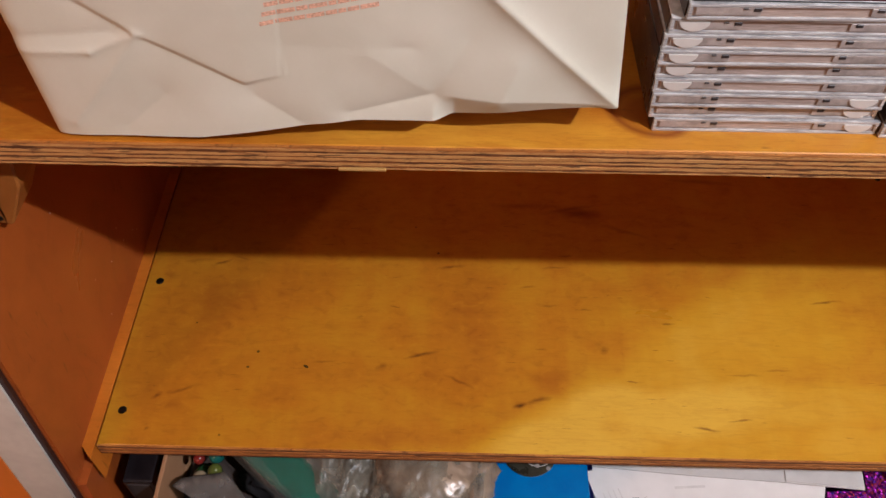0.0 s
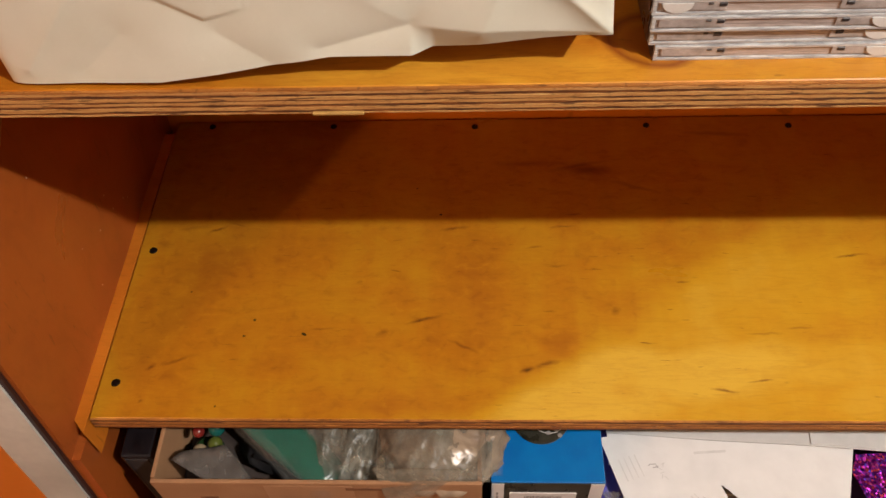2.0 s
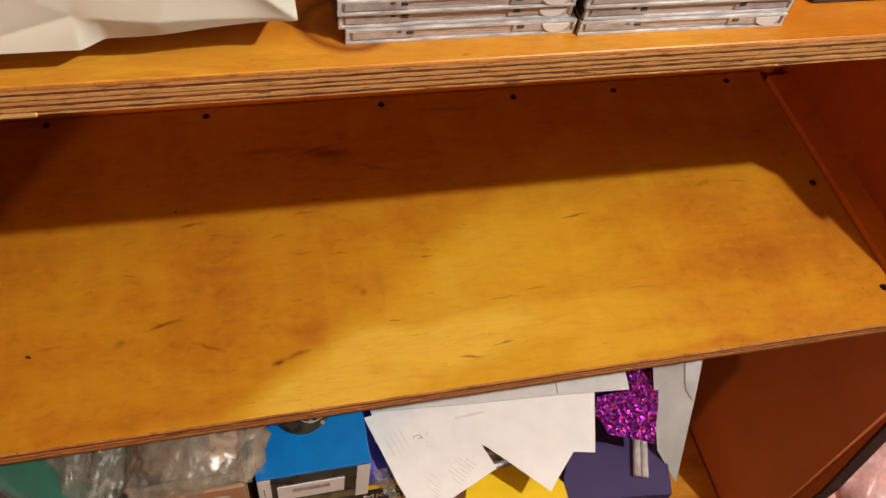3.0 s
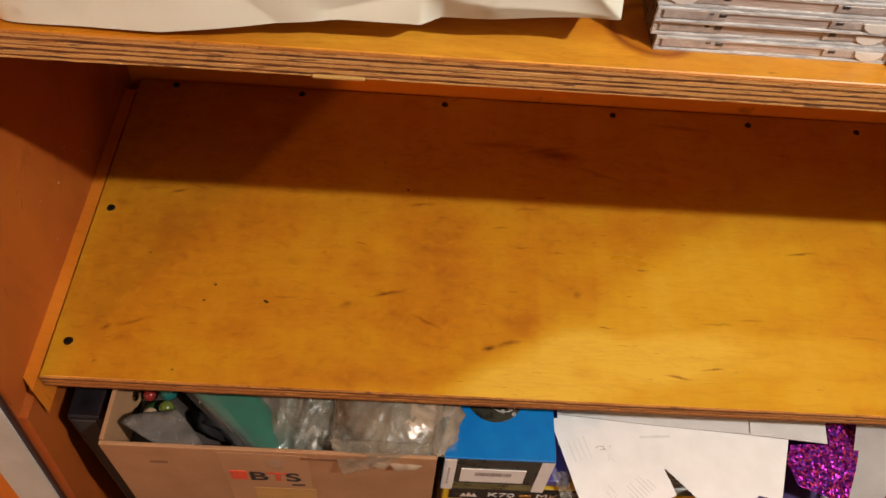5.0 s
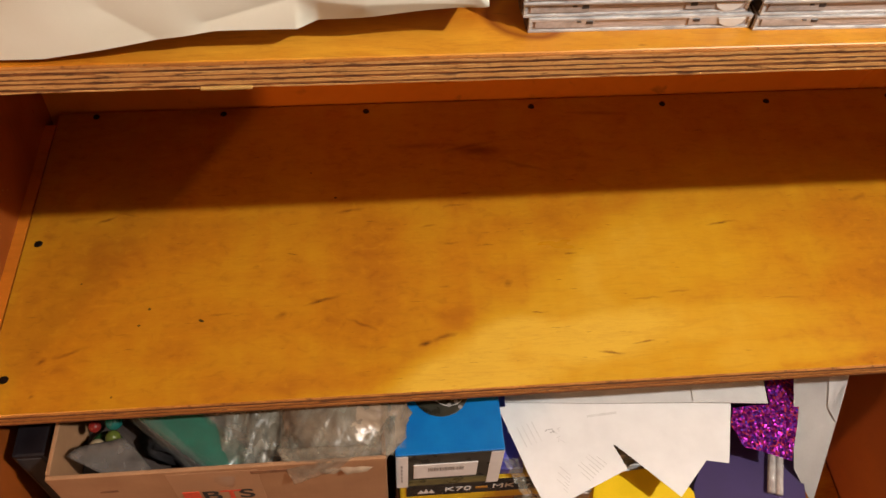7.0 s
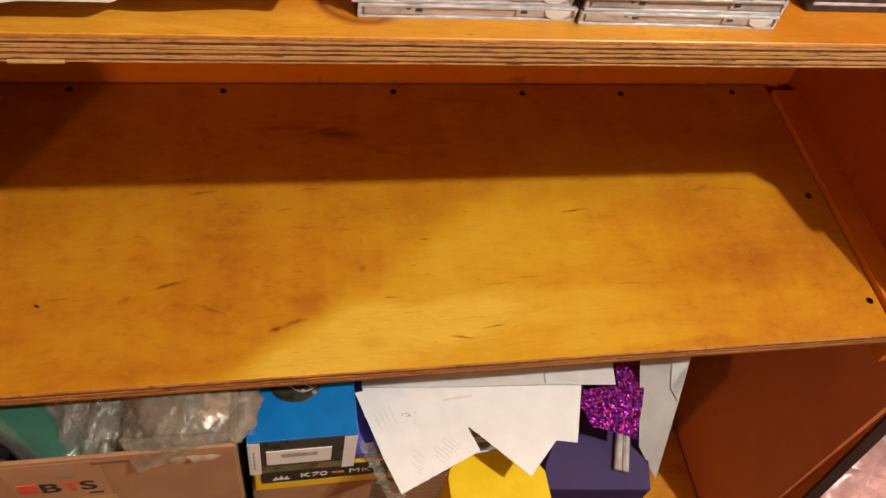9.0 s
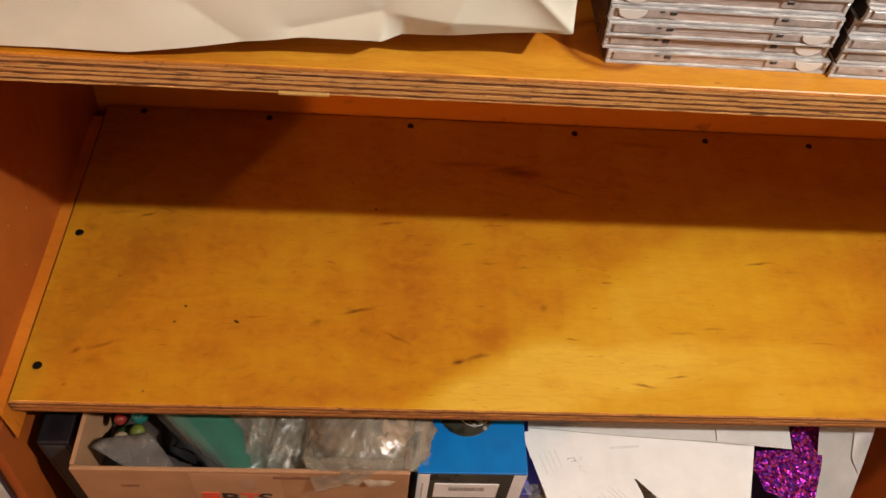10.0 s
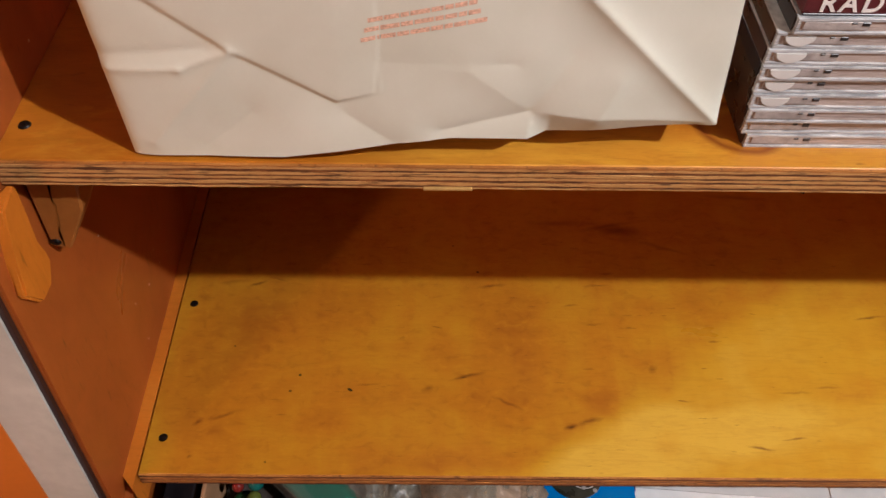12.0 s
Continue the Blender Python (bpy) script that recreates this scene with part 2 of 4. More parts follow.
    c = n.mix(n.spots(v, NAIL_HOLES, 0.35), c, (0.02, 0.009, 0.004))
    n.bump(n.math("ADD", fine, n.math("ADD", n.math("MULTIPLY", hair, 0.6), n.math("MULTIPLY", blotch, 0.8))), 0.06, 0.0006)
    return n.done(c, n.level(cloud, 0.3, 0.7, 0.40, 0.27), 0.0, Specular_IOR_Level=0.45)


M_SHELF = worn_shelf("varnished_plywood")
# the two pale ovals put the gloss along the front into the colour
M_SHELF_UP = varnished_ply("upper_shelf_plywood", (0.29, 0.080, 0.005), (0.42, 0.140, 0.007), (0.66, 0.350, 0.030), 2.0, [(-0.11, 0.012, 0.16, 0.030, 0.7), (0.12, 0.010, 0.20, 0.024, 0.55)], (0.004, 0.040, 0.027, 0.006))
M_PANEL = varnished_ply("red_brown_board", (0.25, 0.058, 0.010), (0.33, 0.080, 0.013), (0.38, 0.098, 0.016), 0.3)
M_BACK = varnished_ply("orange_back_board", (0.62, 0.19, 0.012), (0.72, 0.235, 0.015), (0.78, 0.28, 0.022), 0.4)
M_CLEAT = varnished_ply("orange_pine", (0.42, 0.115, 0.008), (0.55, 0.165, 0.012), (0.62, 0.21, 0.022), 1.3)
M_PLY_BLOCK = varnished_ply("brown_pine_block", (0.24, 0.075, 0.014), (0.36, 0.125, 0.022), (0.46, 0.18, 0.035), 1.5)
# lighter than the red-brown boards, making up for light that misses this face
M_LIGHTENED_SIDE = plain("brown_lining_board", (0.55, 0.18, 0.065), 0.5, 0, 0.10, 14)


def ply_edge(name, light, dark, cut):
    """The raw cut edge of one veneer: streaks along the board, dark broken dashes of end grain."""
    n = Nodes(name)
    along = n.noise(n.coords((9.0, 1.0, 420.0), (0, 0, 0), True), 3.0, 4.0, 0.65)
    dash = n.noise(n.coords((26.0, 10.0, 260.0), (2, 0, 1), True), 1.6, 4.0, 0.62)
    pits = n.noise(n.coords((160.0, 10.0, 600.0), (5, 0, 3), True), 1.5, 3.0, 0.6)
    c = n.mix(n.level(along, 0.35, 0.68), dark, light)
    c = n.mix(n.level(dash, cut, cut + 0.10, 0.0, 0.85), c, (0.055, 0.016, 0.005))
    c = n.mix(n.level(pits, 0.58, 0.70, 0.0, 0.7), c, (0.05, 0.016, 0.005))
    n.bump(pits, 0.5, 0.0008)
    return n.done(c, 0.62)


M_PLY_LIGHT = ply_edge("light_veneer_edge", (0.56, 0.33, 0.115), (0.38, 0.175, 0.045), 0.56)
M_PLY_DARK = ply_edge("dark_veneer_edge", (0.34, 0.125, 0.028), (0.09, 0.026, 0.006), 0.45)
M_PLY_BROWN = ply_edge("stained_veneer_edge", (0.44, 0.18, 0.035), (0.25, 0.085, 0.014), 0.60)
M_PLY_BROWN_DARK = ply_edge("dark_stained_veneer_edge", (0.20, 0.07, 0.018), (0.085, 0.03, 0.010), 0.53)
M_SCREW = plain("black_screw", (0.018, 0.015, 0.013), 0.35, 0.7, 0.3, 300)
M_DARK_EDGE = plain("dark_edge_band", (0.035, 0.012, 0.010), 0.45, 0, 0.3, 40)
# room surfaces out of view, dark and warm to keep the bounce low
M_WALL = plain("room_plaster", (0.20, 0.13, 0.085), 0.8, 0, 0.06, 4)
M_FLOOR = plain("room_carpet", (0.10, 0.075, 0.06), 0.95, 0, 0.3, 12, 0.5)
M_CEILING = plain("room_ceiling", (0.30, 0.23, 0.17), 0.85, 0, 0.05, 3)

# ---- mesh helpers ----


def mesh_from(name, bm, material, smooth=False):
    data = bpy.data.meshes.new(name)
    bmesh.ops.recalc_face_normals(bm, faces=bm.faces)
    bm.to_mesh(data)
    bm.free()
    for m in material if isinstance(material, (list, tuple)) else [material]:
        data.materials.append(m)
    if smooth:
        for p in data.polygons:
            p.use_smooth = True
    return data


def part(name, bm, material, parent=None, label="", smooth=False):
    ob = new(name, mesh_from(name, bm, material, smooth))
    if parent is not None:
        ob.parent = parent
    if label:
        tagged(ob, label)
    return ob


def thing(name, label, category, group="", kind="", at=(0, 0, 0)):
    ob = new(name)
    ob.location = at
    ob.empty_display_size = 0.05
    return tagged(ob, label, category, group, kind)


def block(bm, x0, x1, y0, y1, z0, z1, bevel=0.0, seg=1):
    made = bmesh.ops.create_cube(bm, size=1.0)["verts"]
    bmesh.ops.transform(bm, matrix=Matrix.LocRotScale(((x0 + x1) / 2, (y0 + y1) / 2, (z0 + z1) / 2), None, (x1 - x0, y1 - y0, z1 - z0)), verts=made)
    if bevel:
        edges = {e for v in made for e in v.link_edges}
        bmesh.ops.bevel(bm, geom=list(edges), offset=bevel, segments=seg, affect="EDGES", profile=0.6)
    return bm


def boxed(x0, x1, y0, y1, z0, z1, bevel=0.0, seg=1):
    return block(bmesh.new(), x0, x1, y0, y1, z0, z1, bevel, seg)


def prism(outline, axis, lo, hi):
    """A solid from an outline in the other two axes, drawn out along one axis."""
    bm = bmesh.new()

    def at(a, b, c):
        return {"x": (c, a, b), "y": (a, c, b), "z": (a, b, c)}[axis]

    low = [bm.verts.new(at(a, b, lo)) for a, b in outline]
    high = [bm.verts.new(at(a, b, hi)) for a, b in outline]
    bm.faces.new(low)
    bm.faces.new(high[::-1])
    for i in range(len(low)):
        j = (i + 1) % len(low)
        bm.faces.new((low[i], low[j], high[j], high[i]))
    return bm


def sheet(nx, ny, place, thick=0.0):
    """A grid whose points come from place(u, v); with thickness it gets a back and a rim."""
    bm = bmesh.new()
    grid = [[bm.verts.new(place(i / nx, j / ny)) for i in range(nx + 1)] for j in range(ny + 1)]
    for j in range(ny):
        for i in range(nx):
            bm.faces.new((grid[j][i], grid[j][i + 1], grid[j + 1][i + 1], grid[j + 1][i]))
    if thick:
        bmesh.ops.solidify(bm, geom=bm.faces[:], thickness=thick)
    return bm


def poly_sheet(outline, height, thick=0.0004, cuts=5):
    """A paper sheet from an outline in plan, its heights from height(x, y)."""
    bm = bmesh.new()
    face = bm.faces.new([bm.verts.new((x, y, 0)) for x, y in outline])
    bmesh.ops.triangulate(bm, faces=[face])
    for _ in range(cuts):
        long = [e for e in bm.edges if e.calc_length() > 0.012]
        if not long:
            break
        bmesh.ops.subdivide_edges(bm, edges=long, cuts=1)
        bmesh.ops.triangulate(bm, faces=bm.faces[:])
    for v in bm.verts:
        v.co.z = height(v.co.x, v.co.y)
    if thick:
        bmesh.ops.solidify(bm, geom=bm.faces[:], thickness=thick)
    return bm


def lettering(name, text, size, m, material, parent, depth=0.0002, bold=0.0, space=1.0):
    curve = bpy.data.curves.new(name, "FONT")
    curve.body, curve.size, curve.extrude, curve.offset, curve.space_character = text, size, depth, bold, space
    tmp = bpy.data.objects.new(name + "_tmp", curve)
    scene.collection.objects.link(tmp)
    data = bpy.data.meshes.new_from_object(tmp.evaluated_get(bpy.context.evaluated_depsgraph_get()))
    bpy.data.objects.remove(tmp)
    data.transform(m)
    data.materials.clear()
    data.materials.append(material)
    ob = new(name, data)
    ob.parent = parent
    return ob


# ---- room shell ----
# unseen enclosure, added for the bounced light between the boards
def shell(name, label, material, *dims):
    tagged(new(name, mesh_from(name, boxed(*dims), material)), label, name.split("_")[0], kind="structure")


shell("floor", "dark brown carpet floor of the room", M_FLOOR, -2.4, 2.4, -3.2, 0.75, -0.1, 0.0)
shell("ceiling", "unseen dull brown room ceiling that limits bounced light", M_CEILING, -2.4, 2.4, -3.2, 0.75, 2.7, 2.8)
shell("wall_back", "unseen dark warm wall behind the bookcase", M_WALL, -2.4, 2.4, 0.65, 0.75, 0.0, 2.7)
shell("wall_left", "unseen dark warm room wall that limits bounced light", M_WALL, -2.5, -2.4, -3.2, 0.75, 0.0, 2.7)
shell("wall_right", "unseen dark warm room wall that limits bounced light", M_WALL, 2.4, 2.5, -3.2, 0.75, 0.0, 2.7)
shell("wall_front", "unseen dark warm wall across the room", M_WALL, -2.4, 2.4, -3.3, -3.2, 0.0, 2.7)

# ---- bookcase ----
SHELF_Z, UPPER_Z, LOWER_Z = 0.800, 1.187, 0.19
XL, XR = -0.4738, 0.624
BACK_Y = 0.376
bookcase = thing("bookcase", "home-made varnished plywood bookcase with orange-brown boards", "bookcase")


LEFT_FRONT = [(-0.018, 1.95), (-0.087, 0.0)]
RIGHT_FRONT = [(0.06, 1.95), (-0.012, 1.19), (-0.068, 0.728), (-0.098, 0.45), (-0.100, 0.0)]


def side(name, front, x0, x1, edge_x0, edge_x1):
    ob = part(name, prism([(0.40, 0.0), (0.40, 1.95), *front], "x", x0, x1), M_PANEL, bookcase, "red-brown side board with a dark front edge")
    band = front + [(y - 0.004, z) for y, z in front[::-1]]
    part("edge_band", prism(band, "x", edge_x0, edge_x1), M_DARK_EDGE, ob, "dark edge band")
    return ob


left = side("side_panel", LEFT_FRONT, -0.514, -0.489, -0.516, -0.4905)
right = side("side_panel", RIGHT_FRONT, 0.660, 0.685, 0.6615, 0.687)


# thin facing strip down the front of the left board
def strip(x0, x1, z0, z1, owner):
    def y(z):
        return -0.012 - 0.121 * (1.19 - z) if owner is right else -0.044 - 0.0354 * (1.22 - z)

    part("facing_strip", prism([(y(z0) + 0.001, z0), (y(z0) + 0.036, z0), (y(z1) + 0.036, z1), (y(z1) + 0.001, z1)], "x", x0, x1), M_PANEL, owner)


strip(-0.489, -0.4868, 0.806, 1.1670, left)
strip(-0.489, -0.4868, 1.192, 1.70, left)
strip(-0.489, -0.4805, 0.20, 0.780, left)
strip(0.6575, 0.660, 0.806, 1.1670, right)
# added over the right side board; its lighter brown stands in for light
part("lower_lining", prism([(-0.094, 0.192), (BACK_Y, 0.192), (BACK_Y, 0.750), (-0.068, 0.750)], "x", 0.6505, 0.6598), M_LIGHTENED_SIDE, right, "added brown inner face, lightened in place of missing light")


def lined_board(name, x0, x1, y0, y1, top, thick, top_mat, plies, label):
    """A plywood shelf: its top and bottom veneers and each inner ply, uneven along the cut edge."""
    ob = part(name, boxed(x0, x1, y0 + 0.0015, y1, top - thick + 0.0012, top, 0.0006), top_mat, bookcase, label)
    z = top - 0.0008
    for h, mat, jut in plies:
        bm = bmesh.new()
        n = 180
        rng = random.Random(int(z * 1e5))
        rows = []
        wob = [rng.uniform(-1, 1) for _ in range(n + 1)]
        for i in range(n + 1):
            x = x0 + (x1 - x0) * i / n
            w = 0.00022 * wob[i] + 0.0004 * noise.noise((x * 9, z * 300, 0))
            chip = 0.0006 * max(0, noise.noise((x * 35, z * 900, 5)) - 0.25)
            yf = y0 - jut + w + chip
            dz = 0.00034 * noise.noise((x * 14, z * 500, 9)) + 0.0002 * noise.noise((x * 60, z * 500, 3))
            rows.append([bm.verts.new((x, yf, z + dz)), bm.verts.new((x, yf, z - h + dz)), bm.verts.new((x, y0 + 0.004, z - h)), bm.verts.new((x, y0 + 0.004, z))])
        for a, b in zip(rows, rows[1:]):
            for k in range(4):
                bm.faces.new((a[k], a[(k + 1) % 4], b[(k + 1) % 4], b[k]))
        bm.faces.new(rows[0])
        bm.faces.new(rows[-1][::-1])
        part("ply", bm, mat, ob)
        z -= h
    return ob


UP_PLIES = [
    (0.0012, M_PLY_BROWN, 0.0004), (0.0020, M_PLY_LIGHT, 0.0005), (0.0022, M_PLY_DARK, 0.0002), (0.0024, M_PLY_LIGHT, 0.0005), (0.0011, M_PLY_DARK, 0.0003),
    (0.0022, M_PLY_LIGHT, 0.0004), (0.0022, M_PLY_DARK, 0.0002), (0.0024, M_PLY_LIGHT, 0.0005), (0.0020, M_PLY_DARK, 0.0002), (0.0011, M_PLY_LIGHT, 0.0004),
]
LOW_PLIES = [
    (0.0012, M_PLY_BROWN, 0.0004), (0.0030, M_PLY_BROWN_DARK, 0.0003), (0.0034, M_PLY_BROWN, 0.0007),
    (0.0026, M_PLY_BROWN_DARK, 0.0001), (0.0036, M_PLY_BROWN, 0.0006), (0.0028, M_PLY_BROWN_DARK, 0.0002),
]
upper = lined_board("shelf", -0.4650, 0.6575, 0.001, BACK_Y, UPPER_Z, 0.0192, M_SHELF_UP, UP_PLIES, "varnished plywood shelf with a raw striped ply edge")
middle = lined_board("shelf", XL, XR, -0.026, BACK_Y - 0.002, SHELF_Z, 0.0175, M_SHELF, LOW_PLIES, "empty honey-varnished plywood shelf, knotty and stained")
lower = lined_board("shelf", -0.478, 0.6495, -0.085, BACK_Y, LOWER_Z, 0.018, M_SHELF_UP, LOW_PLIES, "lowest orange-varnished plywood shelf")
# pale filler where the bottom ply was patched
part("patch", boxed(-0.201, -0.170, -0.0012, 0.003, 1.1672, 1.1692, 0.0004), plain("pale_filler", (0.42, 0.25, 0.07), 0.6, 0, 0.15, 200), upper, "pale filler patch")
part("back_panel", boxed(-0.512, 0.660, BACK_Y + 0.001, 0.40, 0.0, 1.95), M_BACK, bookcase, "orange-brown back board")
part("top_board", boxed(-0.424, 0.660, 0.03, BACK_Y, 1.905, 1.925), M_PANEL, bookcase)
part("back_batten", boxed(-0.485, 0.658, BACK_Y - 0.020, BACK_Y, 0.745, 0.7815), M_CLEAT, bookcase)

# cleats that carry the empty shelf, seen as ledges at its ends
part("cleat", prism([(-0.4888, BACK_Y - 0.021), (-0.4756, BACK_Y - 0.021), (-0.4758, -0.0400), (-0.4888, -0.026)], "z", 0.752, 0.7990), M_CLEAT, bookcase, "orange pine cleat")
part("cleat", prism([(0.6255, BACK_Y - 0.021), (0.6598, BACK_Y - 0.021), (0.6598, -0.030), (0.6255, -0.034)], "z", 0.752, 0.8085), M_CLEAT, bookcase, "orange pine cleat")


# bracket under the upper shelf: a rounded pine strip and a cracked block behind it
def bracket(sign, xw, owner):
    def X(d):
        return xw + sign * d
    bm = prism([(-0.008, 1.1676), (0.001, 1.1670), (-0.002, 1.140), (-0.006, 1.117), (0.001, 1.103), (0.002, 1.092), (-0.009, 1.077), (-0.026, 1.078), (-0.040, 1.102), (-0.033, 1.130), (-0.026, 1.152), (-0.021, 1.1670)], "x", min(X(0), X(0.007)), max(X(0), X(0.007)))
    bmesh.ops.bevel(bm, geom=bm.edges[:], offset=0.0018, segments=2, affect="EDGES")
    part("bracket_strip", bm, M_CLEAT, owner, "split orange pine strip")
    bm = prism([(X(0), 1.1676), (X(0.037), 1.1676), (X(0.032), 1.122), (X(0.013), 1.081), (X(0), 1.084)], "y", 0.0195, 0.062)
    bmesh.ops.bevel(bm, geom=bm.edges[:], offset=0.0015, segments=1, affect="EDGES")
    blk = part("bracket_block", bm, M_PLY_BLOCK, owner, "cracked pine block")
    bm = bmesh.new()
    rng = random.Random(4)
    WIDTHS = [rng.choice((0.0001, 0.0004, 0.0008)) for _ in range(14)]
    pts = [(X(0.0190 - 0.010 * k / 13 + 0.0013 * rng.uniform(-1, 1)), 1.1640 - 0.080 * k / 13) for k in range(14)]
    rows = [(bm.verts.new((xa - w, 0.0190, za)), bm.verts.new((xa + w, 0.0190, za))) for (xa, za), w in zip(pts, WIDTHS)]
    for a, b in zip(rows, rows[1:]):
        bm.faces.new((a[0], a[1], b[1], b[0]))
    bmesh.ops.solidify(bm, geom=bm.faces[:], thickness=0.0012)
    part("split", bm, M_PLY_BROWN_DARK, blk, "dark ragged split")
    bm = bmesh.new()
    bmesh.ops.create_uvsphere(bm, u_segments=10, v_segments=6, radius=0.0045, matrix=Matrix.Translation((X(0.004), 0.0200, 1.089)) @ Matrix.Diagonal((1, 0.5, 0.8, 1)))
    part("screw", bm, M_SCREW, blk)


bracket(1, -0.4868, left)
bracket(-1, 0.6575, right)

# screws
bm = bmesh.new()
bmesh.ops.create_cone(bm, cap_ends=True, segments=14, radius1=0.0052, radius2=0.0040, depth=0.0016, matrix=Matrix.Translation((0, 0, 0.0006)))
bmesh.ops.create_cone(bm, cap_ends=True, segments=4, radius1=0.0018, radius2=0.0014, depth=0.0012, matrix=Matrix.Translation((0.0004, 0, 0.0012)))
SCREW = mesh_from("screw", bm, M_SCREW)


def screw(x, y, z, owner, size=1.0):
    ob = new("screw", SCREW)
    ob.parent = owner
    ob.matrix_basis = Matrix.LocRotScale((x, y, z), Euler((0.06 * math.sin(x * 90), 0.05, x * 40)), (size, size * 0.95, size))


for x, y in ((-0.459, 0.175), (-0.458, 0.013), (0.603, 0.175), (0.612, 0.02)):
    screw(x, y, SHELF_Z, middle, 0.92)
for x, y in ((-0.430, 0.366), (-0.279, 0.364), (-0.106, 0.361), (0.100, 0.360), (0.268, 0.357), (0.404, 0.356), (0.568, 0.359)):
    screw(x, y, SHELF_Z, middle, 0.85)
screw(-0.4545, 0.034, UPPER_Z, upper, 0.85)

# pale paint specks on the left board
M_SPECK = plain("pale_paint_speck", (0.62, 0.42, 0.30), 0.6)
rng = random.Random(21)
for k in range(16):
    y, z = rng.uniform(0.04, 0.33), rng.uniform(0.83, 1.10) if k < 11 else rng.uniform(1.2, 1.4)
    bm = bmesh.new()
    bmesh.ops.create_cone(bm, cap_ends=True, segments=7, radius1=rng.uniform(0.0007, 0.0015), radius2=0.0005, depth=0.0006, matrix=Matrix.Translation((-0.4888, y, z)) @ Matrix.Rotation(radians(90), 4, "Y"))
    part("paint_speck", bm, M_SPECK, left)

# ---- striped board beside the bookcase ----
M_WHITE_BOARD = plain("white_lacquer_board", (0.56, 0.55, 0.50), 0.4, 0, 0.22, 7)
M_STRIPE = plain("orange_lacquer_stripe", (0.62, 0.17, 0.012), 0.38, 0, 0.10, 10)


def board_y(z):
    return -0.050 - 0.0354 * (1.22 - z)


striped = thing("striped_board", "white upright board with wide orange vertical stripes beside the bookcase", "board", at=(-0.9, 0, 0))


def board_slab(name, x0, x1, z0, z1, front, back, mat, label=""):
    bm = prism([(board_y(z0) - front, z0), (board_y(z0) + back, z0), (board_y(z1) + back, z1), (board_y(z1) - front, z1)], "x", x0 + 0.9, x1 + 0.9)
    return part(name, bm, mat, striped, label)


board_slab("board", -1.35, -0.4945, 0.0, 1.75, 0.0, 0.018, M_WHITE_BOARD)
for x0, x1 in ((-0.586, -0.537), (-0.680, -0.598), (-0.80, -0.72), (-0.95, -0.85)):
    board_slab("stripe", x0, x1, 0.004, 1.745, 0.0012, -0.0002, M_STRIPE, "orange painted stripe")



def lean(ob):
    """The left side board leans inwards towards its top, with all that is fixed to it."""
    for v in ob.data.vertices:
        v.co.x += 0.0594 * (v.co.z - 0.8) + 0.001


for ob in (left, *left.children_recursive, *striped.children_recursive):
    lean(ob)

# ---- white paper bag ----
n = Nodes("white_kraft_paper")
v = n.coords(world=True)
fib = n.noise(n.coords((90, 90, 260), (0, 0, 0), True), 3.0, 4, 0.6)
blot = n.noise(v, 16.0, 3)
n.bump(n.math("ADD", n.noise(v, 55.0, 3), n.math("MULTIPLY", fib, 0.25)), 0.22, 0.0012)
M_BAG = n.done(n.mix(n.level(blot, 0.3, 0.7), (0.575, 0.592, 0.500), (0.640, 0.660, 0.572)), 0.62)
M_PRINT = plain("salmon_print", (0.78, 0.50, 0.36), 0.7, 0, 0.45, 700)


def lerp_table(t, table):
    for (a, va), (b, vb) in zip(table, table[1:]):
        if t <= b:
            return va + (vb - va) * max(0, min(1, (t - a) / (b - a)))
    return table[-1][1]


BAG_FOOT = [(-0.378, 1.1888), (-0.286, 1.1915), (-0.218, 1.203), (-0.184, 1.208), (-0.135, 1.208), (-0.067, 1.2155), (-0.028, 1.218)]


def seg_distance(x, z, a, b):
    dx, dz = b[0] - a[0], b[1] - a[1]
    t = max(0, min(1, ((x - a[0]) * dx + (z - a[1]) * dz) / (dx * dx + dz * dz)))
    side = (x - a[0]) * dz - (z - a[1]) * dx
    return math.hypot(x - a[0] - t * dx, z - a[1] - t * dz), t, side


CREASES = [
    ((-0.115, 1.306), (-0.028, 1.219), -0.0036, 0.007), ((-0.305, 1.268), (-0.362, 1.200), -0.0014, 0.0045),
    ((-0.376, 1.254), (-0.335, 1.256), -0.0013, 0.0028), ((-0.335, 1.256), (-0.306, 1.268), -0.0013, 0.0028),
    ((-0.378, 1.263), (-0.318, 1.270), 0.0010, 0.006), ((-0.345, 1.302), (-0.250, 1.234), 0.0006, 0.012),
    ((-0.139, 1.228), (-0.175, 1.258), -0.0008, 0.010), ((-0.139, 1.228), (-0.190, 1.213), 0.0022, 0.008),
    ((-0.139, 1.228), (-0.118, 1.268), 0.0018, 0.018), ((-0.160, 1.262), (-0.150, 1.263), 0.0006, 0.003),
    ((-0.245, 1.225), (-0.215, 1.20), 0.0018, 0.016), ((-0.30, 1.225), (-0.33, 1.198), 0.0015, 0.012),
    ((-0.226, 1.263), (-0.150, 1.262), 0.0004, 0.008), ((-0.09, 1.25), (-0.10, 1.222), -0.0020, 0.014),
]


FLAP = [(-0.372, 1.3215), (-0.305, 1.268), (-0.2500, 1.2335), (-0.2275, 1.2405), (-0.2245, 1.264)]


def flap_step(x, z):
    """How far the glued bottom flap stands proud of the paper under it."""
    if x > -0.2245 or x < -0.372:
        return 0.0
    if z < lerp_table(x, FLAP[:4]):
        return 0.0
    d = min(seg_distance(x, z, a, b)[0] for a, b in zip(FLAP, FLAP[1:]))
    return 0.0014 * min(1, d / 0.0015) * max(0.0, min(1, 0.25 + (-0.2245 - x) / 0.03))


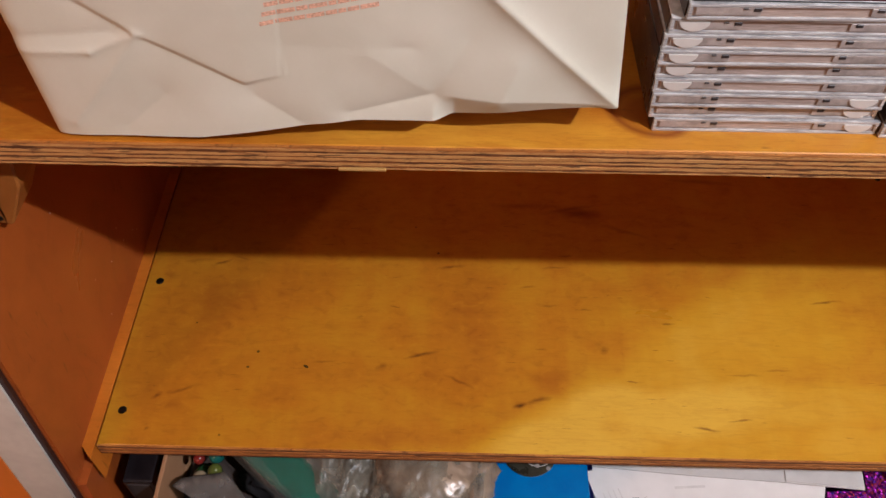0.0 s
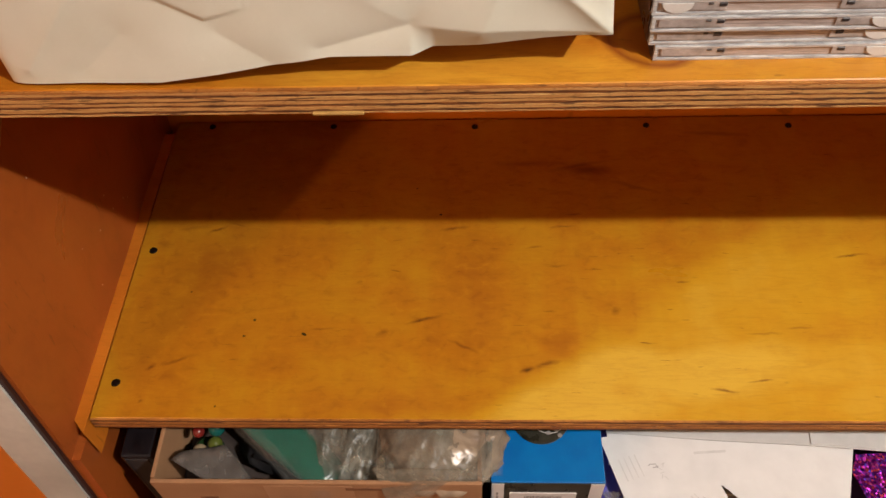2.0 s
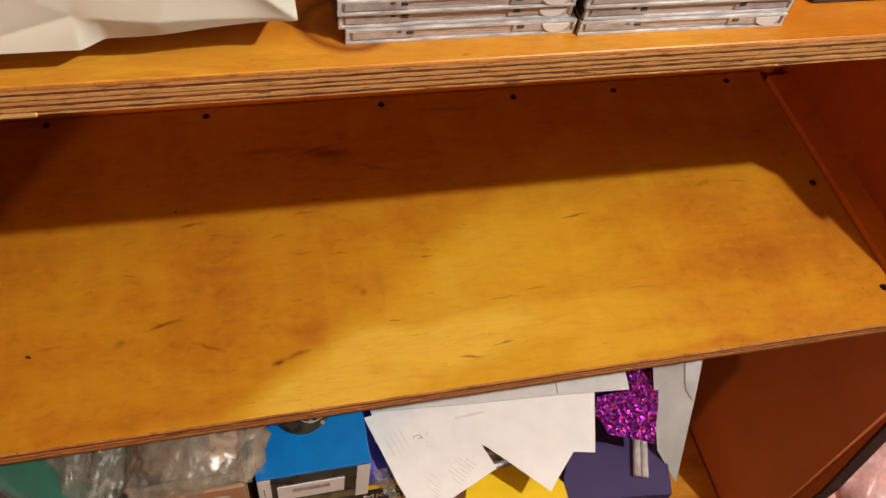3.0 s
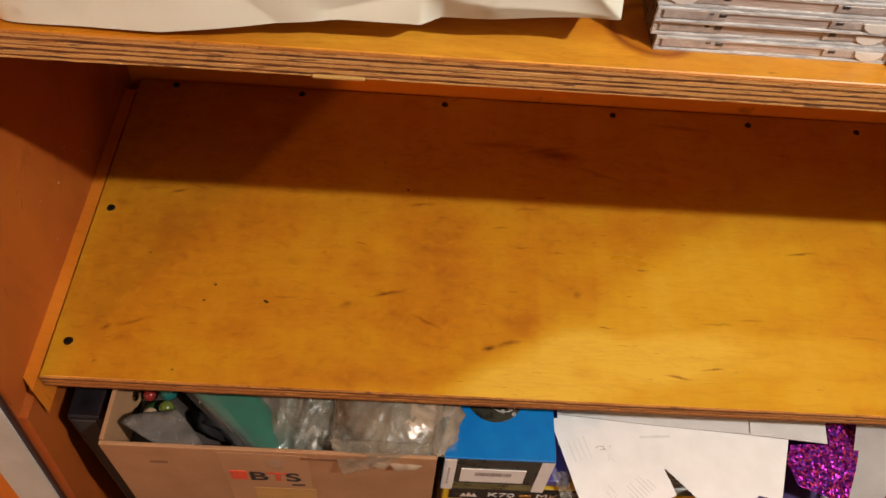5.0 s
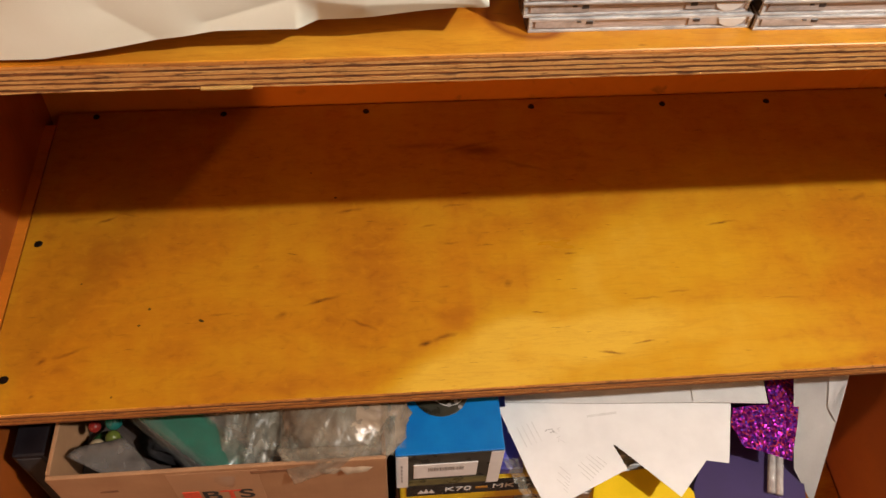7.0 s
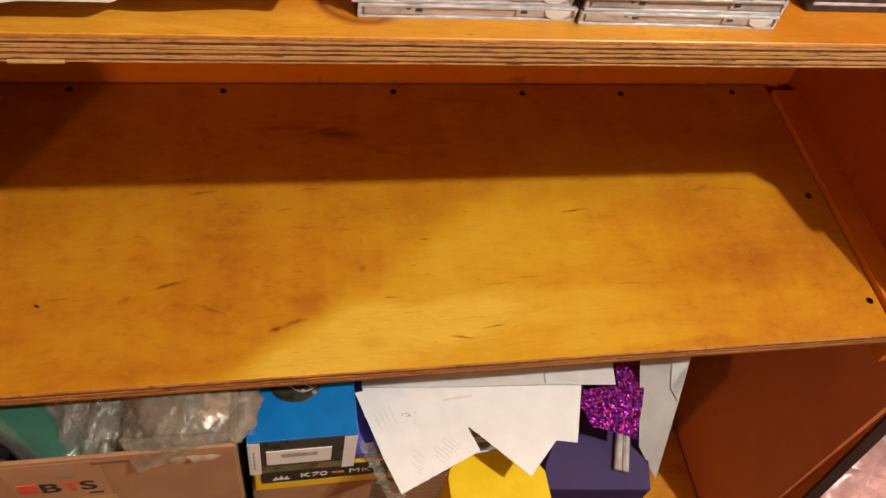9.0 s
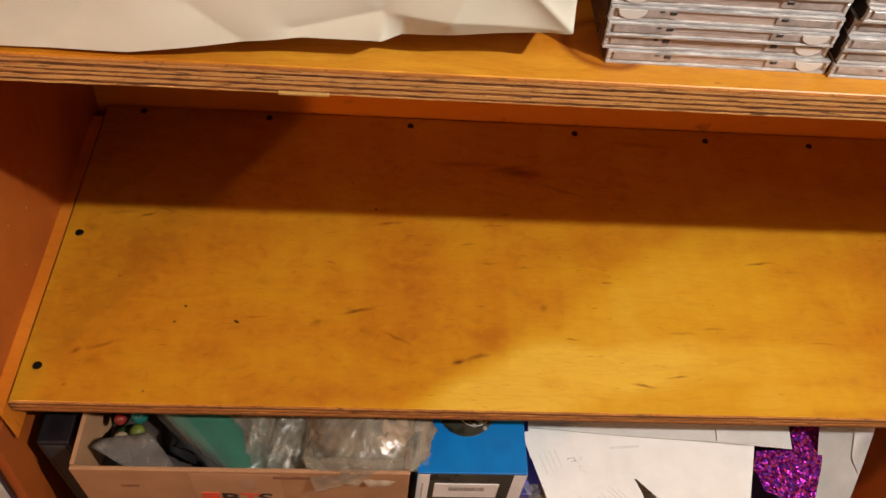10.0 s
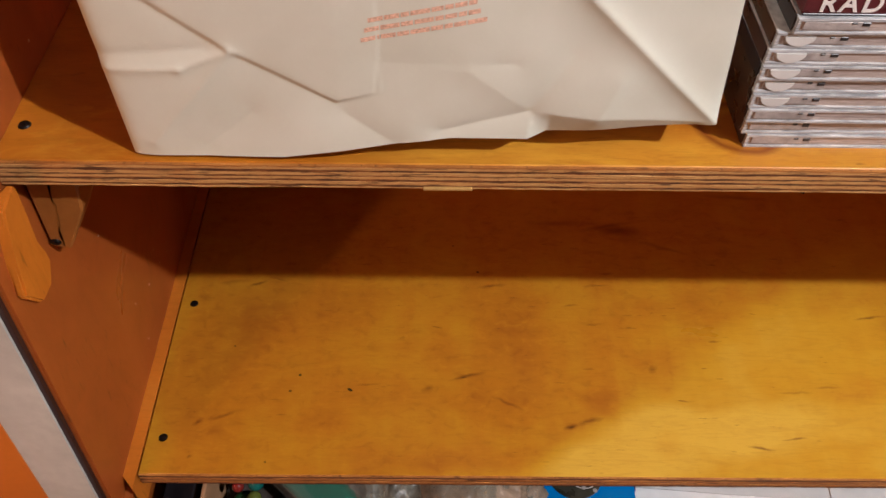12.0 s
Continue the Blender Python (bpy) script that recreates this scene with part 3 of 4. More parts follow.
FACET_H = [[random.Random(97 * i + 13 * j).uniform(-1, 1) for i in range(40)] for j in range(40)]


def facets(x, z, size):
    """Flat crumpled facets: heights at skewed lattice points, joined by plane triangles."""
    a, b = (x + 0.6 + 0.35 * (z - 1.2)) / size, (z - 1.0 + 0.25 * x) / size
    i, j = int(a), int(b)
    u, v = a - i, b - j
    i, j = i % 38, j % 38
    if u + v < 1:
        return FACET_H[j][i] * (1 - u - v) + FACET_H[j][i + 1] * u + FACET_H[j + 1][i] * v
    return FACET_H[j + 1][i + 1] * (u + v - 1) + FACET_H[j + 1][i] * (1 - u) + FACET_H[j][i + 1] * (1 - v)


def bag_y(x, z):
    y = 0.006 - flap_step(x, z) + 0.00035 * facets(x, z, 0.070) + 0.00012 * facets(x + 0.3, z, 0.026) - 0.004 * math.sin((x + 0.378) / 0.35 * math.pi) + 0.0015 * noise.noise((x * 14, z * 14, 2))
    for a, b, h, w in CREASES:
        d, t, _ = seg_distance(x, z, a, b)
        y += h * math.exp(-d / w)
    if -0.139 < x < -0.028:
        line = 1.228 + (x + 0.139) / 0.111 * (1.2195 - 1.228)
        if z < line:
            y += (line - z) * 0.42 * min(1, (x + 0.139) / 0.012, (-0.028 - x) / 0.012)
    edge = min(x + 0.380, -0.026 - x)
    return y + 0.004 * math.exp(-max(0, edge) / 0.004)


def bag_front(u, v):
    v2 = v * v * 0.62 + v * 0.38
    x0 = -0.378 - 0.004 * v2
    x1 = -0.028 - 0.012 * min(1, v2 * 3)
    x = x0 + (x1 - x0) * u
    foot = lerp_table(x, BAG_FOOT)
    z = foot + (1.60 - foot) * v2
    return x, bag_y(x, z), z


bag = thing("paper_bag", "creased white paper carrier bag standing on the upper shelf", "bag", at=(-0.2, 0.07, UPPER_Z))
bm = sheet(250, 170, bag_front)
front_foot = [v for v in bm.verts if abs(v.co.z - lerp_table(v.co.x, BAG_FOOT)) < 1e-6]


def bag_wall(corner_u, x_back, lean):
    def place(u, v):
        x, y, z = bag_front(corner_u, v)
        gusset = lean * math.sin(u * math.pi) * (0.25 + 0.75 * v)
        return x + (x_back - x) * u + gusset, y + (0.135 - y) * u, z + (1.1895 - z) * u * (1 - v)
    return place


def bag_under(u, v):
    x, y, z = bag_front(u, 0.0)
    return x + (-0.374 + 0.338 * u - x) * v, y + (0.134 - y) * v, z + (1.1878 - z) * min(1, v * 2.2)


for extra in (sheet(14, 170, bag_wall(0.0, -0.374, 0.018)), sheet(14, 170, bag_wall(1.0, -0.036, -0.018)), sheet(60, 10, bag_under)):
    tmp = bpy.data.meshes.new("tmp")
    extra.to_mesh(tmp)
    extra.free()
    bm.from_mesh(tmp)
    bpy.data.meshes.remove(tmp)
block(bm, -0.372, -0.038, 0.1335, 0.1350, 1.1885, 1.60)
bmesh.ops.translate(bm, verts=bm.verts, vec=(0.2, -0.07, -UPPER_Z))
part("bag_body", bm, M_BAG, bag, smooth=True)

# three lines of print too small to read, one bar a word
rng = random.Random(5)
for k in range(3):
    x = -0.229 - 0.0022 * k
    while x < -0.172 + 0.0012 * k:
        w = rng.choice((0.0042, 0.0062, 0.0078, 0.0100))
        zc = 1.2905 - 0.0058 * k + (x + 0.229) * 0.21
        pts = []
        for px, dz in ((x, -0.0014), (x + w, -0.0014), (x + w, 0.0014), (x, 0.0014)):
            pz = zc + dz + (px - x) * 0.21
            pts.append((px + 0.2, bag_y(px, pz) - 0.00022 - 0.07, pz - UPPER_Z))
        bm = bmesh.new()
        bm.faces.new([bm.verts.new(p) for p in pts])
        part("print_bar", bm, M_PRINT, bag, "salmon printed word")
        x += w + 0.0008

# ---- jewel cases ----
n = Nodes("clear_polystyrene")
v = n.coords(world=True)
scr = n.noise(n.coords((40, 40, 700), (0, 0, 0), True), 2.0, 3, 0.6)
M_CLEAR = n.done(n.mix(n.level(scr, 0.35, 0.7), (0.27, 0.275, 0.28), (0.60, 0.61, 0.615)), n.level(scr, 0.3, 0.7, 0.05, 0.14), Specular_IOR_Level=0.9, Coat_Weight=0.6, Coat_Roughness=0.06)
n = Nodes("case_tray")
streak = n.noise(n.coords((60, 60, 900), (3, 0, 0), True), 1.4, 3, 0.6)
rnd = n.tree.nodes.new("ShaderNodeObjectInfo").outputs["Random"]
col = n.mix(n.level(streak, 0.35, 0.7), (0.20, 0.165, 0.15), (0.46, 0.40, 0.37))
col = n.mix(n.math("MULTIPLY", rnd, 0.45), col, (0.50, 0.40, 0.33))
M_TRAY = n.done(col, 0.22, Specular_IOR_Level=0.7, Coat_Weight=0.5, Coat_Roughness=0.08)
M_LIDWALL = plain("clear_lid_wall", (0.36, 0.325, 0.305), 0.15, 0, 0.35, 120, Coat_Weight=0.6)
M_NOTCH = plain("dark_notch", (0.03, 0.024, 0.024), 0.35)
M_HINGE = plain("frosted_hinge", (0.56, 0.56, 0.54), 0.35, 0, 0.05, 90)
M_SPINE = plain("dark_spine_card", (0.045, 0.022, 0.016), 0.3, 0, 0.5, 60)
M_SPINE2 = plain("brown_spine_card", (0.07, 0.034, 0.018), 0.3, 0, 0.4, 60)
M_SPINE3 = plain("black_spine_card", (0.02, 0.017, 0.018), 0.3, 0, 0.4, 60)
CASE_W, CASE_D, CASE_H = 0.142, 0.125, 0.0104


def jewel_case(hinge, spine_mat, label):
    """A closed disc case lying flat; hinge is -1 at its left end, 1 at its right end, 0 out of sight."""
    ob = thing("jewel_case", label, "disc case", "stacked disc cases")
    W, D, H = CASE_W, CASE_D, CASE_H
    part("base", boxed(0, W, 0, D, 0.0, 0.0019, 0.0005, 2), M_CLEAR, ob)
    part("tray", boxed(0.0016, W - 0.0016, 0.0014, D - 0.001, 0.0019, H - 0.0021), M_TRAY, ob, "grey disc tray behind clear plastic")
    lid = part("lid", boxed(0, W, 0, D, H - 0.0021, H - 0.0001, 0.0005, 2), M_CLEAR, ob)
    for x0, x1 in ((0.004, 0.0405), (0.101, W - 0.004)):
        part("lid_wall", boxed(x0, x1, 0.0003, 0.0016, 0.0030, H - 0.0022, 0.0003), M_LIDWALL, lid)
    for x in (0.030, 0.036, 0.104):
        w = 0.0028 if x == 0.030 else 0.0042
        part("notch", boxed(x, x + w, -0.0002, 0.0012, H - 0.0046 if w > 0.003 else H - 0.0034, H - 0.0023, 0.0002), M_NOTCH, ob)
    for x0 in (0.0, W - 0.0022):
        part("corner_post", boxed(x0, x0 + 0.0022, 0.0002, 0.0030, 0.0018, H - 0.0020, 0.0003), M_CLEAR, ob)
    if hinge:
        cx = 0.0135 if hinge < 0 else W - 0.0135
        bm = prism([(cx + 0.0085 * math.cos(a), H - 0.0023 - 0.0062 * math.sin(a)) for a in [math.pi * k / 14 for k in range(15)]], "y", -0.0006, 0.0010)
        part("hinge", bm, M_HINGE, lid, "frosted half-round hinge cheek")
    part("spine_card", boxed(-0.0007, 0.0006, 0.0034, D - 0.002, 0.0003, H - 0.0004), spine_mat, ob, "dark spine card")
    return ob


CASE_LABEL = "clear plastic disc case lying in a stack on the shelf"
left_hinged = [jewel_case(-1, m, CASE_LABEL) for m in (M_SPINE, M_SPINE2, M_SPINE3)]
right_hinged = jewel_case(1, M_SPINE, CASE_LABEL)
far_hinged = jewel_case(0, M_SPINE3, CASE_LABEL)
STACK = [(0.000, 1), (-0.004, 1), (-0.005, 1), (-0.0058, -1), (-0.0062, -1), (-0.007, -1), (-0.0068, -1), (-0.005, -1), (0.0025, 0)]
used = set()


def lay(proto, m):
    if proto.name in used:
        return copy_thing(proto, m)
    used.add(proto.name)
    proto.matrix_basis = m
    return proto


z = UPPER_Z
for k, (dx, hinge) in enumerate(STACK):
    proto = right_hinged if hinge > 0 else far_hinged if hinge == 0 else left_hinged[k % 3]
    lay(proto, pose(dx, 0.0205 + 0.0012 * math.sin(k * 2.1), z, 0, 0, 0.35 * math.sin(k * 1.7)))
    z += 0.01065
STACK_TOP = z
z = UPPER_Z
for k in range(9):
    proto = far_hinged if k % 3 else right_hinged
    lay(proto, pose(0.1432 + 0.0014 * math.sin(k * 1.9), 0.0175 + 0.0015 * math.sin(k * 2.6), z, 0, 0, -0.6 + 0.5 * math.sin(k)))
    z += 0.01065

# boxed set on top of the first stack
M_DARK_RED = plain("dark_red_sleeve", (0.10, 0.020, 0.022), 0.3, 0, 0.4, 50)
M_BLACK_CARD = plain("black_card", (0.009, 0.007, 0.009), 0.35, 0, 0.4, 50)
M_OFFWHITE = plain("off_white_ink", (0.75, 0.72, 0.68), 0.5)
sleeve = thing("boxed_set", "dark red disc box with pale capitals on stacked cases", "disc box", at=(0.004, 0.0225, STACK_TOP + 0.0004))
part("case", boxed(0, 0.140, 0.0, 0.125, 0.0, 0.034, 0.0012, 2), M_DARK_RED, sleeve)
part("base_strip", boxed(0.0005, 0.1395, -0.0006, 0.002, -0.0004, 0.0008, 0.0003), M_BLACK_CARD, sleeve, "black lower strip")
lettering("letters", "RAD", 0.0150, Matrix.Translation((0.0080, -0.0003, 0.0022)) @ Matrix.Rotation(radians(90), 4, "X"), M_OFFWHITE, sleeve, bold=0.0003, space=1.25)

# dark case beyond the stacks
dark_case = thing("dark_case", "dark plastic case with a silver edge lying on the shelf", "case", at=(0.318, 0.036, UPPER_Z))
part("case_body", boxed(0, 0.15, 0, 0.12, 0.0, 0.016, 0.003, 3), plain("dark_plastic", (0.035, 0.022, 0.030), 0.3, 0, 0.4, 80), dark_case)
part("case_rim", boxed(0.003, 0.147, -0.0006, 0.003, 0.0062, 0.0088, 0.0004), M_CLEAR, dark_case, "silver-grey rim")

# ---- cardboard box and what lies in it ----
n = Nodes("brown_cardboard")
flute = n.noise(n.coords((260, 4, 4), (0, 0, 0), True), 1.0, 2, 0.5)
soil = n.noise(n.coords(world=True), 18.0, 4)
col = n.mix(n.level(soil, 0.3, 0.7), (0.285, 0.145, 0.066), (0.36, 0.195, 0.094))
col = n.mix(n.level(flute, 0.45, 0.7, 0, 0.12), col, (0.25, 0.13, 0.06))
n.bump(flute, 0.15, 0.0006)
M_CARD = n.done(col, 0.75)
M_STAIN = plain("oily_stain", (0.20, 0.085, 0.035), 0.7, 0, 0.3, 120)
BX0, BX1, BY0, BY1, BZ1 = -0.431, -0.100, -0.060, 0.290, 0.728
carton = thing("cardboard_box", "open brown cardboard box packed with plastic-wrapped things", "box", at=((BX0 + BX1) / 2, 0.1, LOWER_Z))
oX, oY, oZ = -(BX0 + BX1) / 2, -0.1, -LOWER_Z


def carton_part(name, dims, mat=M_CARD, bevel=0.0012, label=""):
    x0, x1, y0, y1, z0, z1 = dims
    return part(name, boxed(x0 + oX, x1 + oX, y0 + oY, y1 + oY, z0 + oZ, z1 + oZ, bevel, 2), mat, carton, label)


front_wall = carton_part("front_wall", (BX0, BX1, BY0, BY0 + 0.0045, LOWER_Z, BZ1))
carton_part("side_wall", (BX0, BX0 + 0.0045, BY0 + 0.0046, BY1, LOWER_Z, BZ1 + 0.002))
carton_part("side_wall", (BX1 - 0.0045, BX1, BY0 + 0.0046, BY1, LOWER_Z, BZ1 + 0.002))
carton_part("back_wall", (BX0 + 0.0046, BX1 - 0.0046, BY1 - 0.0045, BY1, LOWER_Z, BZ1))
carton_part("bottom", (BX0 + 0.0046, BX1 - 0.0046, BY0 + 0.0046, BY1 - 0.0046, LOWER_Z, LOWER_Z + 0.004))
carton_part("packing", (BX0 + 0.006, BX1 - 0.006, BY0 + 0.006, BY1 - 0.006, LOWER_Z + 0.004, 0.655), plain("dark_packing", (0.05, 0.035, 0.028), 0.8, 0, 0.4, 40), 0.004, "dark packed layer in the box")
M_TAPE = plain("pale_tape", (0.37, 0.205, 0.105), 0.5, 0, 0.1, 30)
carton_part("label_strip", (-0.318, -0.229, BY0 - 0.0003, BY0 + 0.001, 0.56, 0.722), M_TAPE, 0.0002, "paler printed label")
M_RED_INK = plain("red_ink", (0.62, 0.075, 0.03), 0.6, 0, 0.2, 300)
M_BLACK_INK = plain("black_ink", (0.022, 0.017, 0.015), 0.6, 0, 0.2, 300)
UP_TEXT = Matrix.Rotation(radians(90), 4, "X")


def on_carton(name, text, x, z, size, mat):
    ob = lettering(name, text, size, Matrix.Translation((x + oX, BY0 + oY - 0.0009, z + oZ)) @ UP_TEXT @ Matrix.Diagonal((1.12, 1, 1, 1)), mat, carton, bold=0.0004)
    return ob


carton_part("print_block", (-0.3115, -0.2945, BY0 - 0.0011, BY0, 0.6510, 0.6745), M_RED_INK, 0.0005, "red printed block")
on_carton("letter", "B", -0.2935, 0.6510, 0.0325, M_BLACK_INK)
on_carton("letter", "T", -0.2735, 0.6510, 0.0325, M_RED_INK)
on_carton("letter", "S", -0.2555, 0.6510, 0.0325, M_BLACK_INK)
carton_part("print_bar", (-0.250, -0.236, BY0 - 0.0011, BY0, 0.6385, 0.6415), M_BLACK_INK, 0.0002)
carton_part("lower_label", (-0.292, -0.226, BY0 - 0.0006, BY0 + 0.001, 0.52, 0.627), plain("yellowed_label", (0.45, 0.27, 0.085), 0.5, 0, 0.15, 40), 0.0002, "yellowed paper label")
for x0, x1, z0, z1 in ((-0.389, -0.371, 0.6875, 0.6925), (-0.236, -0.200, 0.7120, 0.7185)):
    carton_part("stain", (x0, x1, BY0 - 0.0008, BY0 + 0.0005, z0, z1), M_STAIN, 0.0004, "brown smear")

# clear film
n = Nodes("clear_plastic_film")
n.bump(n.noise(n.coords(world=True), 60.0, 2), 0.2, 0.002)
M_FILM = n.done((0.40, 0.40, 0.36), 0.09, Alpha=0.09, Specular_IOR_Level=1.0)
n = Nodes("cloudy_plastic_film")
wr = n.noise(n.coords(world=True), 45.0, 3, 0.55, 0.6)
n.bump(wr, 0.25, 0.002)
M_FILM_CLOUDY = n.done(n.mix(n.level(wr, 0.3, 0.7), (0.24, 0.225, 0.175), (0.42, 0.395, 0.31)), 0.30, Alpha=n.level(wr, 0.3, 0.7, 0.22, 0.55), Specular_IOR_Level=0.6)
n = Nodes("brown_tinted_film")
wr = n.noise(n.coords(world=True), 38.0, 4, 0.55, 0.8)
n.bump(wr, 0.25, 0.002)
M_FILM_BROWN = n.done(n.mix(n.level(wr, 0.3, 0.7), (0.19, 0.13, 0.085), (0.36, 0.28, 0.195)), 0.28, Specular_IOR_Level=0.5)
n = Nodes("milky_tube_plastic")
M_TUBE = n.done(n.mix(n.level(n.noise(n.coords(world=True), 80.0, 3), 0.3, 0.7), (0.42, 0.38, 0.36), (0.62, 0.58, 0.54)), 0.12, Alpha=0.75, Specular_IOR_Level=0.8)
n = Nodes("smoky_pouch_film")
wr = n.noise(n.coords(world=True), 60.0, 3)
M_GREY_BAG = n.done(n.mix(n.level(wr, 0.3, 0.7), (0.10, 0.082, 0.07), (0.19, 0.165, 0.145)), 0.2, Alpha=0.72, Specular_IOR_Level=0.7)
M_TEAL = plain("teal_plastic", (0.001, 0.110, 0.066), 0.22, 0, 0.3, 40)
M_DARK = plain("dark_cloth", (0.02, 0.018, 0.02), 0.8, 0, 0.3, 40)


def crumple(cx, cy, cz, rx, ry, rz, seed, rough=0.3, turn=0.0, n=44):
    """A crumpled closed pouch: a flattened ball with sharp folds."""
    bm = bmesh.new()
    bmesh.ops.create_uvsphere(bm, u_segments=n, v_segments=n // 2, radius=1.0)
    c, s = math.cos(turn), math.sin(turn)
    for v in bm.verts:
        p = v.co.normalized()
        fold = 0.0
        for k, f in enumerate((2.3, 4.9, 9.5)):
            fold += (1 - 2 * abs(noise.noise((p.x * f + seed, p.y * f, p.z * f + 7)))) / (1.6 ** k)
        r = 1 - rough + rough * fold * 0.8
        x, y, z = p.x * rx * r, p.y * ry * r, p.z * rz * r
        v.co = (cx + c * x - s * y, cy + s * x + c * y, cz + z)
    return bm


def pouch(label, mat, *shape, name="plastic_bag", category="plastic bag", **kw):
    bm = crumple(*shape, **kw)
    return tagged(new(name, mesh_from(name, bm, mat, True)), label, category)


def creased(label, mat, quad, bulge, amp, seed, nx=70, ny=50, lean=0.8, name="plastic_bag", category="plastic bag", parent=None):
    """A crinkled film laid over four corners (back left, back right, front right, front left), with sharp slanting folds."""
    p00, p10, p11, p01 = (Vector(p) for p in quad)

    def at(u, v):
        p = p00.lerp(p10, u).lerp(p01.lerp(p11, u), v)
        a, b = u + lean * v, v - 0.4 * u
        fold = 0.0
        for k, f in enumerate((3.0, 6.5, 13.0, 24.0)):
            fold += (1 - 2.6 * abs(noise.noise((a * f + seed, b * f * 0.45, seed * 1.7 + k)))) / 1.7 ** k
        rim = min(1.0, 6 * u, 6 * (1 - u), 6 * v, 6 * (1 - v))
        p.z += bulge * math.sin(math.pi * min(1, u * 1.02)) ** 0.7 * math.sin(math.pi * (0.12 + 0.84 * v)) ** 0.7 + amp * fold * (0.45 + 0.55 * rim)
        p.x += 0.5 * amp * noise.noise((u * 5, v * 9, seed + 4))
        p.y += 0.6 * amp * noise.noise((u * 9, v * 5, seed + 8))
        return p

    bm = sheet(nx, ny, at, 0.0004)
    if parent:
        return part(name, bm, mat, parent, label, True)
    return tagged(new(name, mesh_from(name, bm, mat, True)), label, category)


pouch("dark packed cloth deep in the box", M_DARK, -0.255, 0.01, 0.672, 0.10, 0.06, 0.026, 11.0, rough=0.2, name="dark_cloth", category="cloth")
creased("crumpled clear plastic bag lying in the box", M_FILM_CLOUDY, ((-0.310, 0.070, 0.715), (-0.150, 0.080, 0.722), (-0.190, -0.053, 0.706), (-0.262, -0.054, 0.700)), 0.012, 0.0045, 3.3)
creased("second crumpled clear plastic bag under the first", M_FILM_CLOUDY, ((-0.290, 0.060, 0.700), (-0.140, 0.070, 0.705), (-0.170, -0.050, 0.692), (-0.270, -0.051, 0.688)), 0.010, 0.0050, 8.1, lean=-0.6)
parcel = thing("wrapped_parcel", "brown lumpy parcel in cloudy film bulging over the box rim", "parcel", at=(0, 0, 0))
part("parcel_body", crumple(-0.140, 0.004, 0.709, 0.066, 0.068, 0.034, 5.0, rough=0.14, n=64), M_FILM_BROWN, parcel, smooth=True)
creased("cloudy film over the parcel", M_FILM_CLOUDY, ((-0.212, 0.075, 0.714), (-0.082, 0.078, 0.718), (-0.092, -0.058, 0.728), (-0.204, -0.058, 0.724)), 0.022, 0.0036, 15.2, name="film", parent=parcel)
creased("film edge hanging over the box front", M_FILM_CLOUDY, ((-0.208, -0.048, 0.740), (-0.112, -0.050, 0.742), (-0.150, -0.068, 0.724), (-0.194, -0.070, 0.700)), 0.0, 0.0022, 21.7, 40, 18, name="film_edge", parent=parcel)
creased("clear air-filled film end", M_FILM, ((-0.108, 0.040, 0.722), (-0.074, 0.036, 0.716), (-0.079, -0.046, 0.716), (-0.106, -0.056, 0.722)), 0.020, 0.0040, 27.9, 30, 40, name="film_end", parent=parcel)
creased("second layer of the clear film end", M_FILM_CLOUDY, ((-0.106, 0.036, 0.715), (-0.080, 0.030, 0.708), (-0.084, -0.040, 0.708), (-0.104, -0.050, 0.714)), 0.014, 0.0040, 31.4, 30, 40, name="film_end", parent=parcel)


def slab_path(x0, y0, z0, x1, y1, z1, w, h, bend, seg=14):
    """A rounded slab drawn from one end to the other, bowed sideways."""
    bm = bmesh.new()
    rings = []
    d = Vector((x1 - x0, y1 - y0, z1 - z0))
    across = Vector((d.y, -d.x, 0)).normalized()
    up = across.cross(d).normalized()
    for i in range(seg + 1):
        t = i / seg
        c = Vector((x0, y0, z0)) + d * t + across * bend * math.sin(t * math.pi)
        s = 0.72 + 0.28 * math.sin(min(1, t * 5, (1 - t) * 5) * math.pi / 2)
        ring = []
        for k in range(14):
            a = math.tau * k / 14
            ca, sa = math.cos(a), math.sin(a)
            ring.append(bm.verts.new(c + across * (w * s * math.copysign(abs(ca) ** 0.4, ca)) + up * (h * s * math.copysign(abs(sa) ** 0.4, sa))))
        rings.append(ring)
    for a, b in zip(rings, rings[1:]):
        for k in range(14):
            bm.faces.new((a[k], a[(k + 1) % 14], b[(k + 1) % 14], b[k]))
    bm.faces.new(rings[0])
    bm.faces.new(rings[-1][::-1])
    return bm


teal = thing("wrapped_case", "teal plastic case wrapped in clear film, lying in the box", "case")
part("case_body", slab_path(-0.378, 0.058, 0.706, -0.250, -0.046, 0.697, 0.0225, 0.012, 0.002), M_TEAL, teal, smooth=True)
part("film", slab_path(-0.382, 0.062, 0.707, -0.246, -0.051, 0.698, 0.0275, 0.0150, 0.003), M_FILM, teal, "clear film wrapper", True)
creased("wrinkled film along the case", M_FILM, ((-0.314, 0.030, 0.719), (-0.289, 0.040, 0.719), (-0.218, -0.040, 0.709), (-0.236, -0.052, 0.709)), 0.003, 0.0035, 41.2, 24, 60, name="film_fold", parent=teal)
creased("wrinkled film along the case", M_FILM, ((-0.370, 0.020, 0.715), (-0.348, 0.020, 0.719), (-0.276, -0.052, 0.707), (-0.292, -0.056, 0.703)), 0.002, 0.0028, 47.6, 18, 60, name="film_fold", parent=teal)
